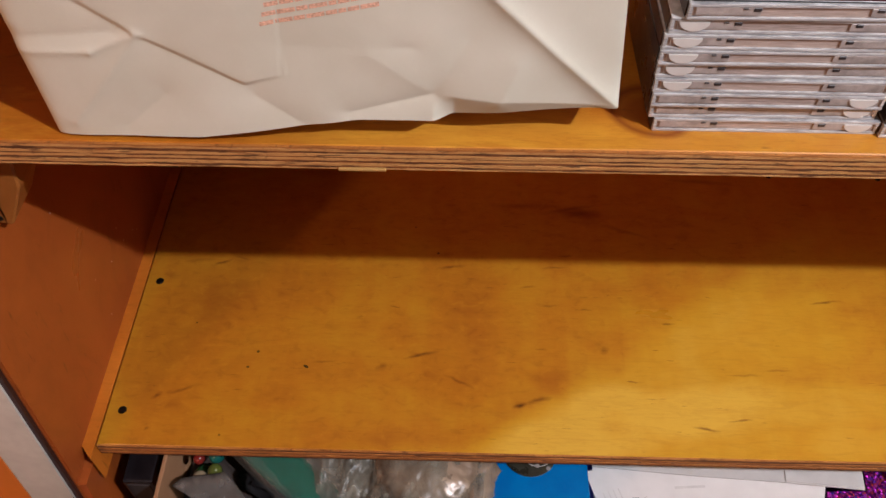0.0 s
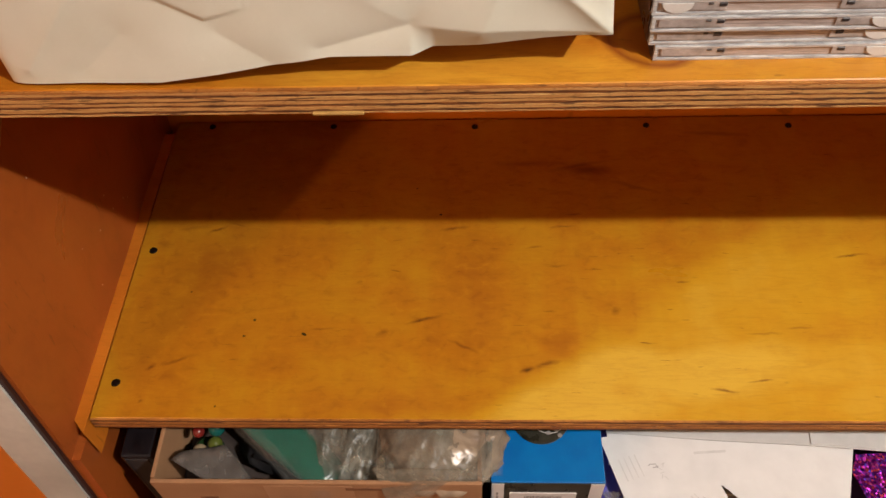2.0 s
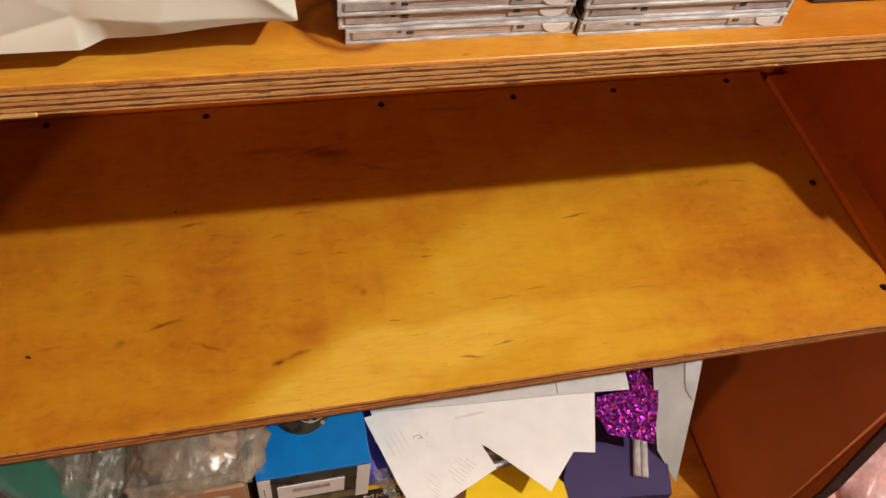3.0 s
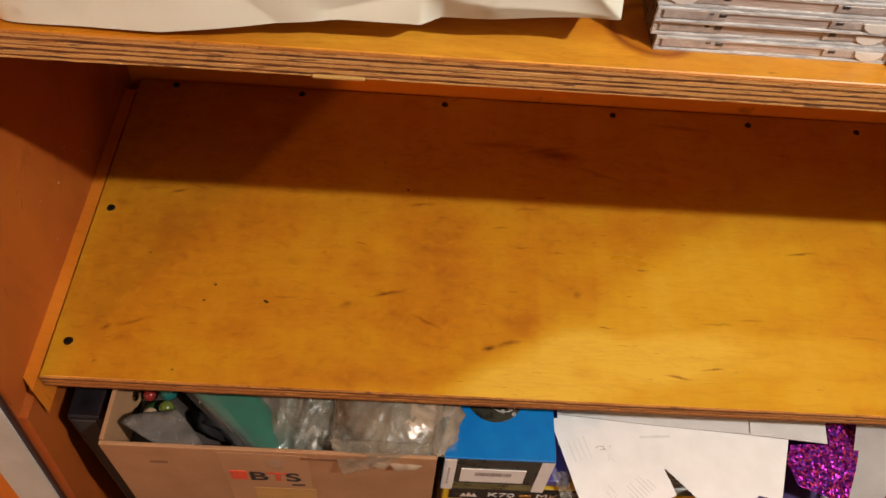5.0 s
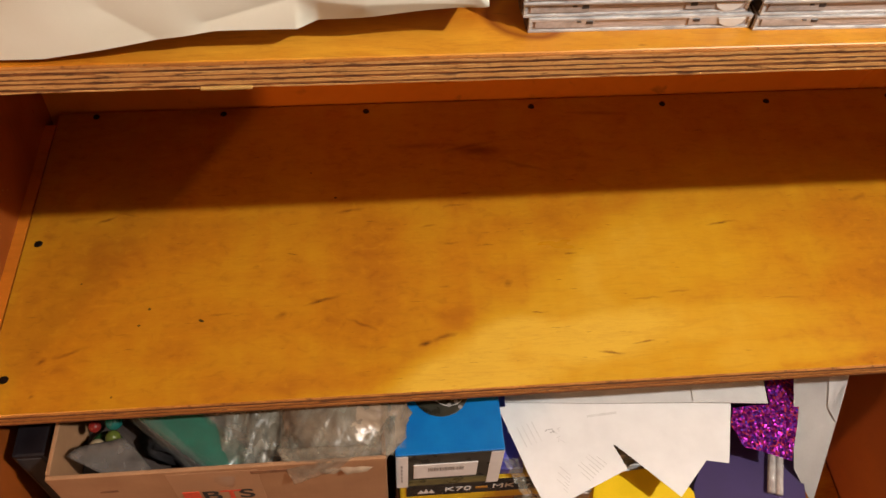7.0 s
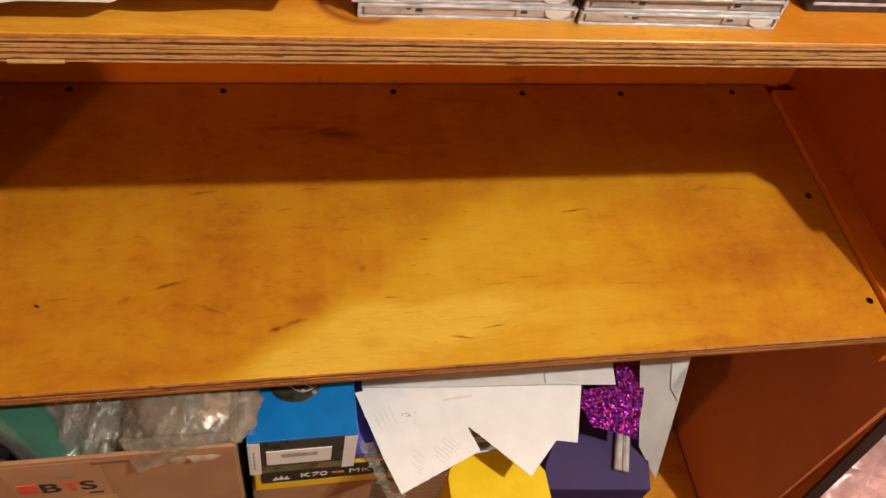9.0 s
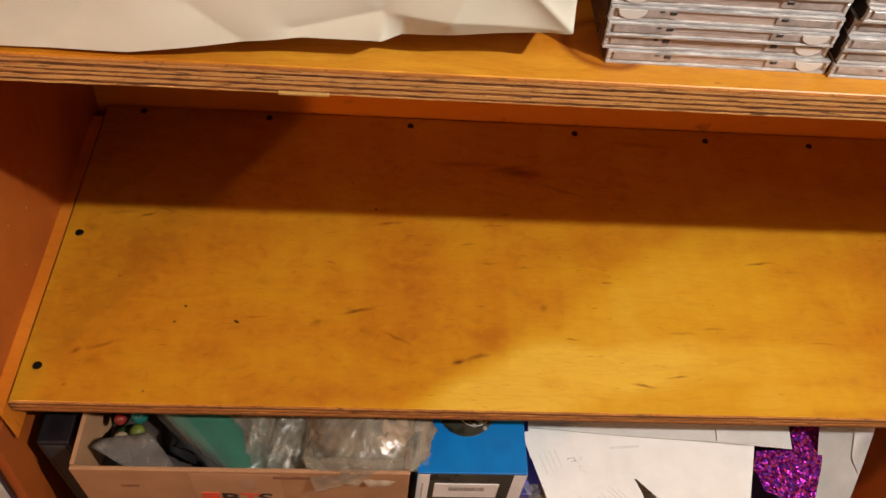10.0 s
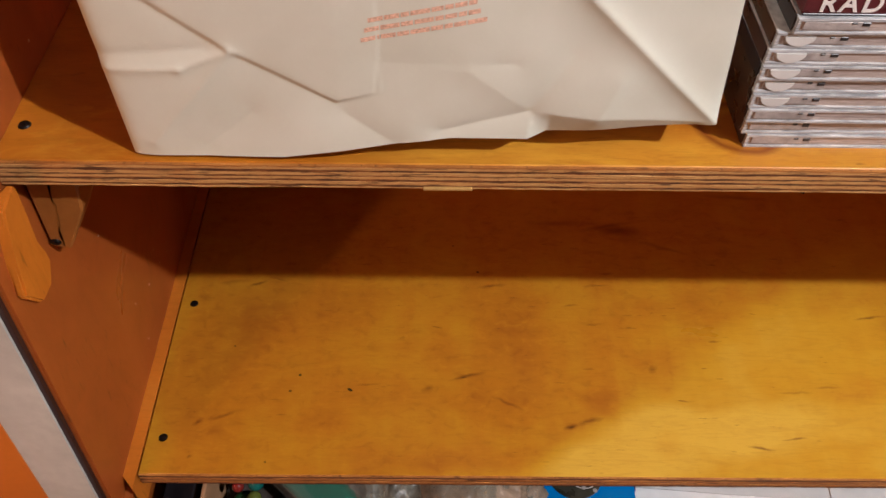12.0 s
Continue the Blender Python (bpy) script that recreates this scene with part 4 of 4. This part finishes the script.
bm = poly_sheet([(-0.421, -0.030), (-0.411, -0.022), (-0.368, -0.012), (-0.350, -0.030), (-0.330, -0.053), (-0.372, -0.0555)], lambda x, y: 0.712 - 0.10 * (x + 0.42) + 0.004 * (1 - 2 * abs(noise.noise((x * 45, y * 45, 3)))), 0.0006)
tagged(new("zip_pouch", mesh_from("zip_pouch", bm, M_GREY_BAG, True)), "limp grey see-through zip pouch lying in the box", "pouch")

# small coloured ornament at the left end of the box
ornament = thing("ornament", "small glossy ornament in red, green and cream", "ornament", at=(-0.396, -0.004, 0.657))
for name, mat, dx, dy, dz, r in (
    ("red_bead", plain("red_gloss", (0.16, 0.015, 0.012), 0.15), -0.004, 0.008, 0.050, 0.0065), ("green_bead", plain("green_gloss", (0.10, 0.12, 0.02), 0.15), 0.013, -0.001, 0.040, 0.008),
    ("cream_bead", plain("cream_gloss", (0.36, 0.27, 0.16), 0.2), -0.003, -0.008, 0.036, 0.008), ("teal_bead", plain("dark_teal_gloss", (0.01, 0.10, 0.09), 0.15), 0.014, 0.013, 0.048, 0.009),
    ("base", plain("dark_green_gloss", (0.03, 0.09, 0.03), 0.2), 0.0, 0.0, 0.014, 0.018),
):
    bm = bmesh.new()
    bmesh.ops.create_uvsphere(bm, u_segments=16, v_segments=10, radius=r, matrix=Matrix.Translation((dx, dy, dz)))
    part(name, bm, mat, ornament, smooth=True)
# black slab added to stand for the dark gap between box and side board
folder = thing("black_folder", "tall black slab added for the dark gap between box and side board", "folder", at=(-0.458, 0.1, LOWER_Z))
part("cover", boxed(-0.0165, 0.0165, -0.128, 0.190, 0.0, 0.525, 0.003, 2), M_BLACK_CARD, folder)
part("page_block", boxed(-0.013, 0.013, -0.1290, 0.186, 0.004, 0.520, 0.001), M_DARK, folder)

# ---- blue box, keyboard box, carton under them ----
n = Nodes("blue_gloss_print")
sm = n.noise(n.coords(world=True), 30.0, 3)
M_BLUE = n.done(n.mix(n.level(sm, 0.3, 0.7), (0.003, 0.125, 0.40), (0.004, 0.16, 0.47)), 0.22, Coat_Weight=0.4, Coat_Roughness=0.1)
M_WHITE_PRINT = plain("white_print", (0.72, 0.70, 0.68), 0.35, 0, 0.06, 60)
M_PHOTO = plain("dark_photo_print", (0.045, 0.043, 0.03), 0.3, 0, 0.9, 45)
M_PHOTO2 = plain("olive_photo_print", (0.16, 0.14, 0.05), 0.3, 0, 0.7, 60)
M_GREY_INK = plain("grey_ink", (0.28, 0.27, 0.26), 0.6, 0, 0.2, 200)
blue_box = thing("product_box", "small glossy blue box with a white label on its end", "box", at=(-0.032, 0.0, 0.6005))
ox = 0.032
part("carton", boxed(-0.0905 + ox, 0.0265 + ox, -0.0425, 0.118, 0.0, 0.0895, 0.0012, 2), M_BLUE, blue_box)
end = part("end_print", boxed(-0.0895 + ox, 0.0255 + ox, -0.0433, -0.0420, 0.001, 0.0880), M_PHOTO, blue_box, "dark photo printed end")
part("white_band", boxed(-0.0898 + ox, -0.0770 + ox, -0.0438, -0.0425, 0.001, 0.0880), M_WHITE_PRINT, end)
part("white_band", boxed(0.0120 + ox, 0.0258 + ox, -0.0438, -0.0425, 0.001, 0.0880), M_WHITE_PRINT, end)
part("olive_band", boxed(-0.0768 + ox, 0.0118 + ox, -0.0436, -0.0425, 0.004, 0.020), M_PHOTO2, end)
label = part("sticker", boxed(-0.0710 + ox, -0.0010 + ox, -0.0442, -0.0430, 0.027, 0.064, 0.0003), M_WHITE_PRINT, end, "white barcode sticker")
rng = random.Random(9)
x = -0.055 + ox
while x < -0.017 + ox:
    w = rng.choice((0.0005, 0.0008, 0.0012))
    part("code_bar", boxed(x, x + w, -0.0445, -0.0440, 0.046, 0.056), M_GREY_INK, end)
    x += w + rng.choice((0.0006, 0.0009))
for k in range(5):
    part("print_bar", boxed(-0.0850 + ox, -0.0830 + ox, -0.0441, -0.0436, 0.018 + 0.010 * k, 0.025 + 0.010 * k), M_GREY_INK, end)
disc = bmesh.new()
bmesh.ops.create_cone(disc, cap_ends=True, segments=28, radius1=0.0310, radius2=0.0310, depth=0.0012, matrix=Matrix.Translation((-0.037 + ox, 0.0300, 0.0900)))
pic = part("printed_picture", disc, M_PHOTO, blue_box, "dark round product picture")
bm = bmesh.new()
for k in range(16):
    a0, a1 = 3.6 + 1.9 * k / 16, 3.6 + 1.9 * (k + 1) / 16
    bm.faces.new([bm.verts.new((-0.028 + ox + r * math.cos(a), 0.030 + r * math.sin(a), 0.0909)) for r, a in ((0.0185, a0), (0.0192, a0), (0.0192, a1), (0.0185, a1))])
part("picture_ring", bm, M_WHITE_PRINT, pic)
for dx, dy in ((0.008, -0.018), (0.016, -0.014), (0.012, -0.010), (0.020, -0.021)):
    d2 = bmesh.new()
    bmesh.ops.create_cone(d2, cap_ends=True, segments=12, radius1=0.0026, radius2=0.0022, depth=0.0006, matrix=Matrix.Translation((-0.037 + ox + dx, 0.030 + dy, 0.0908)))
    part("picture_button", d2, M_GREY_INK, pic)

M_KBOX = plain("black_gloss_carton", (0.020, 0.016, 0.012), 0.28, 0, 0.5, 30)
M_YELLOW = plain("yellow_carton", (0.74, 0.50, 0.008), 0.35, 0, 0.10, 30)
kbox = thing("keyboard_box", "black and yellow keyboard box lying flat under a blue box", "box", at=(0.0, 0.05, 0.5400))
part("carton", boxed(-0.086, 0.150, -0.090, 0.16, 0.0, 0.0600, 0.0015, 2), M_YELLOW, kbox)
kend = part("end_print", boxed(-0.0785, 0.149, -0.0912, -0.0895, 0.0240, 0.0595, 0.0002), M_KBOX, kbox, "black printed end")
lettering("letters", "K70", 0.0170, Matrix.Translation((-0.0350, -0.0914, 0.0345)) @ UP_TEXT @ Matrix.Diagonal((1.15, 1, 1, 1)), M_OFFWHITE, kend)
lettering("letters", "MK", 0.0170, Matrix.Translation((0.0210, -0.0914, 0.0355)) @ UP_TEXT @ Matrix.Diagonal((1.1, 1, 1, 1)), M_OFFWHITE, kend)
part("print_bar", boxed(0.002, 0.016, -0.0916, -0.0911, 0.038, 0.043), plain("orange_ink", (0.45, 0.20, 0.02), 0.5), kend)
for k in range(3):
    part("emblem", prism([(-0.066 + 0.006 * k, 0.032), (-0.058 + 0.006 * k, 0.032), (-0.062 + 0.006 * k, 0.046 - 0.003 * abs(k - 1))], "y", -0.0916, -0.0911), M_OFFWHITE, kend)
under = thing("carton", "plain brown carton under the keyboard box", "box", at=(0.0, 0.05, LOWER_Z))
part("body", boxed(-0.090, 0.055, -0.085, 0.18, 0.0, 0.35, 0.002, 2), M_CARD, under)

# ---- papers, gift things ----
n = Nodes("white_office_paper")
mot = n.noise(n.coords(world=True), 40.0, 3)
M_PAPER = n.done(n.mix(n.level(mot, 0.3, 0.7), (0.66, 0.65, 0.635), (0.72, 0.71, 0.695)), 0.7)
M_PAPER_GREY = plain("grey_white_envelope", (0.57, 0.565, 0.545), 0.55, 0, 0.10, 25)
M_SHOW = plain("print_through", (0.62, 0.61, 0.59), 0.7, 0, 0.1, 60)
M_FAINT = plain("faint_print", (0.58, 0.57, 0.55), 0.7)
M_INK = plain("pen_ink", (0.06, 0.055, 0.06), 0.6)


def paper(name, label, category, outline, height, mat, thick=0.0004):
    return tagged(new(name, mesh_from(name, poly_sheet(outline, height, thick), mat)), label, category)


def h_big(x, y):
    return 0.6340 + 0.002 * math.sin(x * 18) - 0.003 * max(0, -0.04 - y) / 0.04


def h_print(x, y):
    return 0.6372 + 0.0015 * math.sin(x * 26 + 1) - 0.006 * max(0, -0.04 - y) / 0.04


def h_env(x, y):
    return 0.6420 + 0.0012 * math.sin(x * 30) + 0.02 * max(0, y - 0.03)


big = paper("paper_sheet", "large white paper sheet with pen marks on the pile", "paper", [(0.224, -0.086), (0.263, -0.047), (0.288, -0.052), (0.311, 0.020), (0.330, 0.10), (0.045, 0.10), (0.040, 0.0), (0.090, -0.02), (0.161, -0.023)], h_big, M_PAPER)
small = paper("printed_letter", "printed white letter with rows of small type", "paper", [(0.032, 0.030), (0.056, -0.050), (0.073, -0.092), (0.130, -0.068), (0.169, -0.052), (0.158, -0.022), (0.120, 0.002), (0.060, 0.034)], h_print, M_PAPER)
env = paper("envelope", "pale grey-white envelope on top of the papers", "envelope", [(0.040, 0.034), (0.262, 0.020), (0.352, 0.014), (0.362, 0.090), (0.048, 0.090)], h_env, M_PAPER_GREY, 0.0012)
paper("envelope", "folded grey-white envelope lying over another", "envelope", [(0.262, 0.021), (0.346, 0.016), (0.356, 0.085), (0.268, 0.085)], lambda x, y: h_env(x, y) + 0.0018, M_PAPER_GREY, 0.0010)


def paper_bar(owner, height, x, y, length, width, turn, mat, name="print_bar"):
    c, s = math.cos(turn), math.sin(turn)
    bm = bmesh.new()
    pts = []
    for a, b in ((0, 0), (length, 0), (length, width), (0, width)):
        px, py = x + c * a - s * b, y + s * a + c * b
        pts.append(bm.verts.new((px, py, height(px, py) + 0.0006)))
    bm.faces.new(pts)
    part(name, bm, mat, owner)


for k in range(7):
    paper_bar(small, h_print, 0.126 + 0.0035 * k, -0.062 + 0.0028 * k, 0.022 if k % 3 else 0.014, 0.0009, 2.35, M_FAINT)
for k in range(6):
    paper_bar(small, h_print, 0.098 + 0.0012 * k, -0.073 + 0.0035 * k, 0.006 + 0.010 * (k % 2), 0.0009, 2.35, M_FAINT)
for k in range(4):
    paper_bar(small, h_print, 0.050 + 0.006 * k, 0.004 + 0.002 * k, 0.026, 0.0014, -1.25, M_SHOW)
for px, py, ln, tn in ((0.086, -0.001, 0.006, 0.1), (0.091, -0.001, 0.004, -1.2), (0.088, -0.005, 0.006, 0.3), (0.083, -0.003, 0.004, 0.8)):
    paper_bar(small, h_print, px, py, ln, 0.0008, tn, M_GREY_INK, "pen_mark")
for k in range(6):
    paper_bar(small, h_print, 0.097 + 0.0022 * (k % 2), -0.001 - 0.0026 * k, 0.005, 0.0007, 0.5 + k, M_FAINT, "pen_mark")
for k in range(3):
    paper_bar(big, h_big, 0.135 + 0.012 * k, 0.012 + 0.001 * k, 0.012, 0.003, 0.1, M_SHOW, "print_through_mark")
pile = thing("paper_pile", "thick pile of white papers under the top sheets", "papers", at=(0.18, 0.15, LOWER_Z))
rng = random.Random(12)
z = 0.0
while z < 0.436:
    h = rng.uniform(0.006, 0.020)
    h = min(h, 0.4395 - z)
    w = rng.uniform(-0.006, 0.006)
    part("sheaf", boxed(-0.118 + w, 0.098 + w, -0.130 + 0.5 * w, 0.12 + w, z, z + h - 0.0004, 0.0008), M_PAPER if rng.random() < 0.7 else M_PAPER_GREY, pile)
    z += h

# crinkled clear wrapper between the blue box and the letter
bm = sheet(10, 36, lambda u, v: (0.030 + 0.022 * u + 0.030 * v + 0.004 * noise.noise((u * 4, v * 14, 1)), -0.030 - 0.062 * v + 0.004 * noise.noise((u * 5, v * 11, 4)), 0.634 - 0.022 * v + 0.008 * noise.noise((u * 6, v * 16, 9))), 0.0003)
tagged(new("film_wrapper", mesh_from("film_wrapper", bm, M_FILM_CLOUDY, True)), "crinkled clear wrapper strip beside the letter", "wrapper")
tagged(new("violet_packet", mesh_from("violet_packet", boxed(0.0285, 0.0560, -0.036, 0.06, 0.6010, 0.6160, 0.002, 2), plain("violet_print", (0.10, 0.09, 0.42), 0.35, 0, 0.3, 60))), "small violet-blue packet lying on the keyboard box", "packet")

n = Nodes("holographic_foil")
cells = n.add("ShaderNodeTexVoronoi", Vector=n.coords(world=True), Scale=430.0)
rnd3 = cells.outputs["Color"]
sep = n.add("ShaderNodeSeparateColor", Color=rnd3)
hue = n.ramp(sep.outputs["Red"], [(0.0, (0.07, 0.005, 0.16)), (0.35, (0.20, 0.008, 0.22)), (0.62, (0.36, 0.012, 0.26)), (0.76, (0.08, 0.05, 0.62)), (0.88, (0.90, 0.10, 0.06)), (1.0, (0.75, 0.06, 0.40))])
tilt = n.add("ShaderNodeVectorMath")
tilt.operation = "MULTIPLY_ADD"
n.link(rnd3, tilt.inputs[0])
tilt.inputs[1].default_value = (0.7, 0.7, 0.0)
tilt.inputs[2].default_value = (-0.35, -0.35, 1.0)
nrm = n.add("ShaderNodeVectorMath")
nrm.operation = "NORMALIZE"
n.link(tilt.outputs["Vector"], nrm.inputs[0])
n.link(nrm.outputs["Vector"], n.bsdf.inputs["Normal"])
M_HOLO = n.done(hue, 0.30, 0.8)
holo = paper("foil_sheet", "purple holographic glitter foil cut in an L shape", "foil", [(0.367, 0.085), (0.413, 0.085), (0.406, 0.049), (0.393, 0.011), (0.367, -0.050), (0.314, -0.031), (0.304, -0.006), (0.313, 0.015), (0.359, 0.017)], lambda x, y: 0.6300 - 0.010 * max(0, -y - 0.01) / 0.04 + 0.001 * math.sin(x * 60), M_HOLO, 0.0010)

M_DARK_PURPLE = plain("dark_purple_card", (0.028, 0.012, 0.080), 0.55, 0, 0.15, 25)
gift = thing("purple_box", "dark purple card box standing among papers", "box", at=(0.33, 0.05, LOWER_Z))
bm = prism([(-0.046, -0.072), (-0.067, -0.104), (-0.073, -0.134), (0.060, -0.148), (0.074, -0.090), (0.074, 0.02), (-0.030, 0.02)], "z", 0.0, 0.380)
bmesh.ops.bevel(bm, geom=bm.edges[:], offset=0.0012, segments=1, affect="EDGES")
part("box_body", bm, M_DARK_PURPLE, gift)
part("inner_card", boxed(-0.030, 0.070, 0.0205, 0.05, 0.0, 0.425, 0.001), M_DARK, gift, "dark inner card")
tubes = thing("plastic_tubes", "two clear plastic tubes lying on the purple box", "tubes", at=(0.364, -0.050, 0.5755))
tubes.rotation_euler = (0, 0, radians(-19))
for dx, r in ((-0.0045, 0.0048), (0.0048, 0.0045)):
    bm = bmesh.new()
    bmesh.ops.create_cone(bm, cap_ends=True, segments=14, radius1=r, radius2=r, depth=0.058, matrix=Matrix.Translation((dx, 0.006, 0)) @ Matrix.Rotation(radians(90), 4, "X"))
    part("tube", bm, M_TUBE, tubes, smooth=True)
yellow = thing("yellow_box", "bright yellow rounded box half under the papers", "box", at=(0.205, 0.0, LOWER_Z))
rim = [(-0.068, -0.062), (-0.064, -0.050), (-0.052, -0.040), (-0.030, -0.033), (0.0, -0.031), (0.028, -0.038), (0.046, -0.050), (0.054, -0.064), (0.054, -0.100), (-0.068, -0.100)]
part("box_body", prism(rim, "z", 0.0, 0.386), M_YELLOW, yellow)
part("lid", prism([(x * 0.985, -0.066 + (y + 0.066) * 0.97) for x, y in rim], "z", 0.3862, 0.389), M_YELLOW, yellow)

card = thing("white_card", "white folded card leaning back beside the papers", "card", at=(0.40, 0.0, 0.62))


def leaning(points, lift=0.0):
    """A flat piece of card in the slope of the leaning sheet, from places along x and up z."""
    bm = bmesh.new()
    bm.faces.new([bm.verts.new((x - 0.40, (z - 0.62) * 1.2 - lift, z - 0.62)) for x, z in points])
    bmesh.ops.solidify(bm, geom=bm.faces[:], thickness=0.0012)
    return bm


part("sheet", leaning([(0.389, 0.700), (0.470, 0.700), (0.455, 0.652), (0.441, 0.618), (0.408, 0.553), (0.386, 0.582)]), M_PAPER_GREY, card)
part("folded_edge", leaning([(0.436, 0.698), (0.469, 0.698), (0.455, 0.653), (0.4385, 0.618), (0.428, 0.630)], 0.004), M_PAPER, card, "paler folded-over edge")
packet = tagged(new("yellow_packet", mesh_from("yellow_packet", boxed(0.396, 0.413, -0.004, 0.014, LOWER_Z, 0.606, 0.005, 3), M_YELLOW)), "small bright yellow packet standing behind the foil", "packet")

# ---- things on the floor past the bookcase ----
pouch("crumpled pale pink and white plastic bag on the floor", plain("pink_plastic", (0.62, 0.36, 0.34), 0.3, 0, 0.5, 14), 0.98, 0.00, 0.11, 0.16, 0.14, 0.11, 31.0, rough=0.3)
pouch("crumpled grey-white plastic bag on the floor", plain("pale_plastic", (0.55, 0.53, 0.50), 0.3, 0, 0.3, 14), 1.08, 0.22, 0.12, 0.20, 0.16, 0.13, 41.0, rough=0.35)
pouch("small black cloth bundle on the floor bags", M_DARK, 1.03, -0.16, 0.09, 0.09, 0.08, 0.09, 51.0, rough=0.15, name="black_bundle", category="bundle")
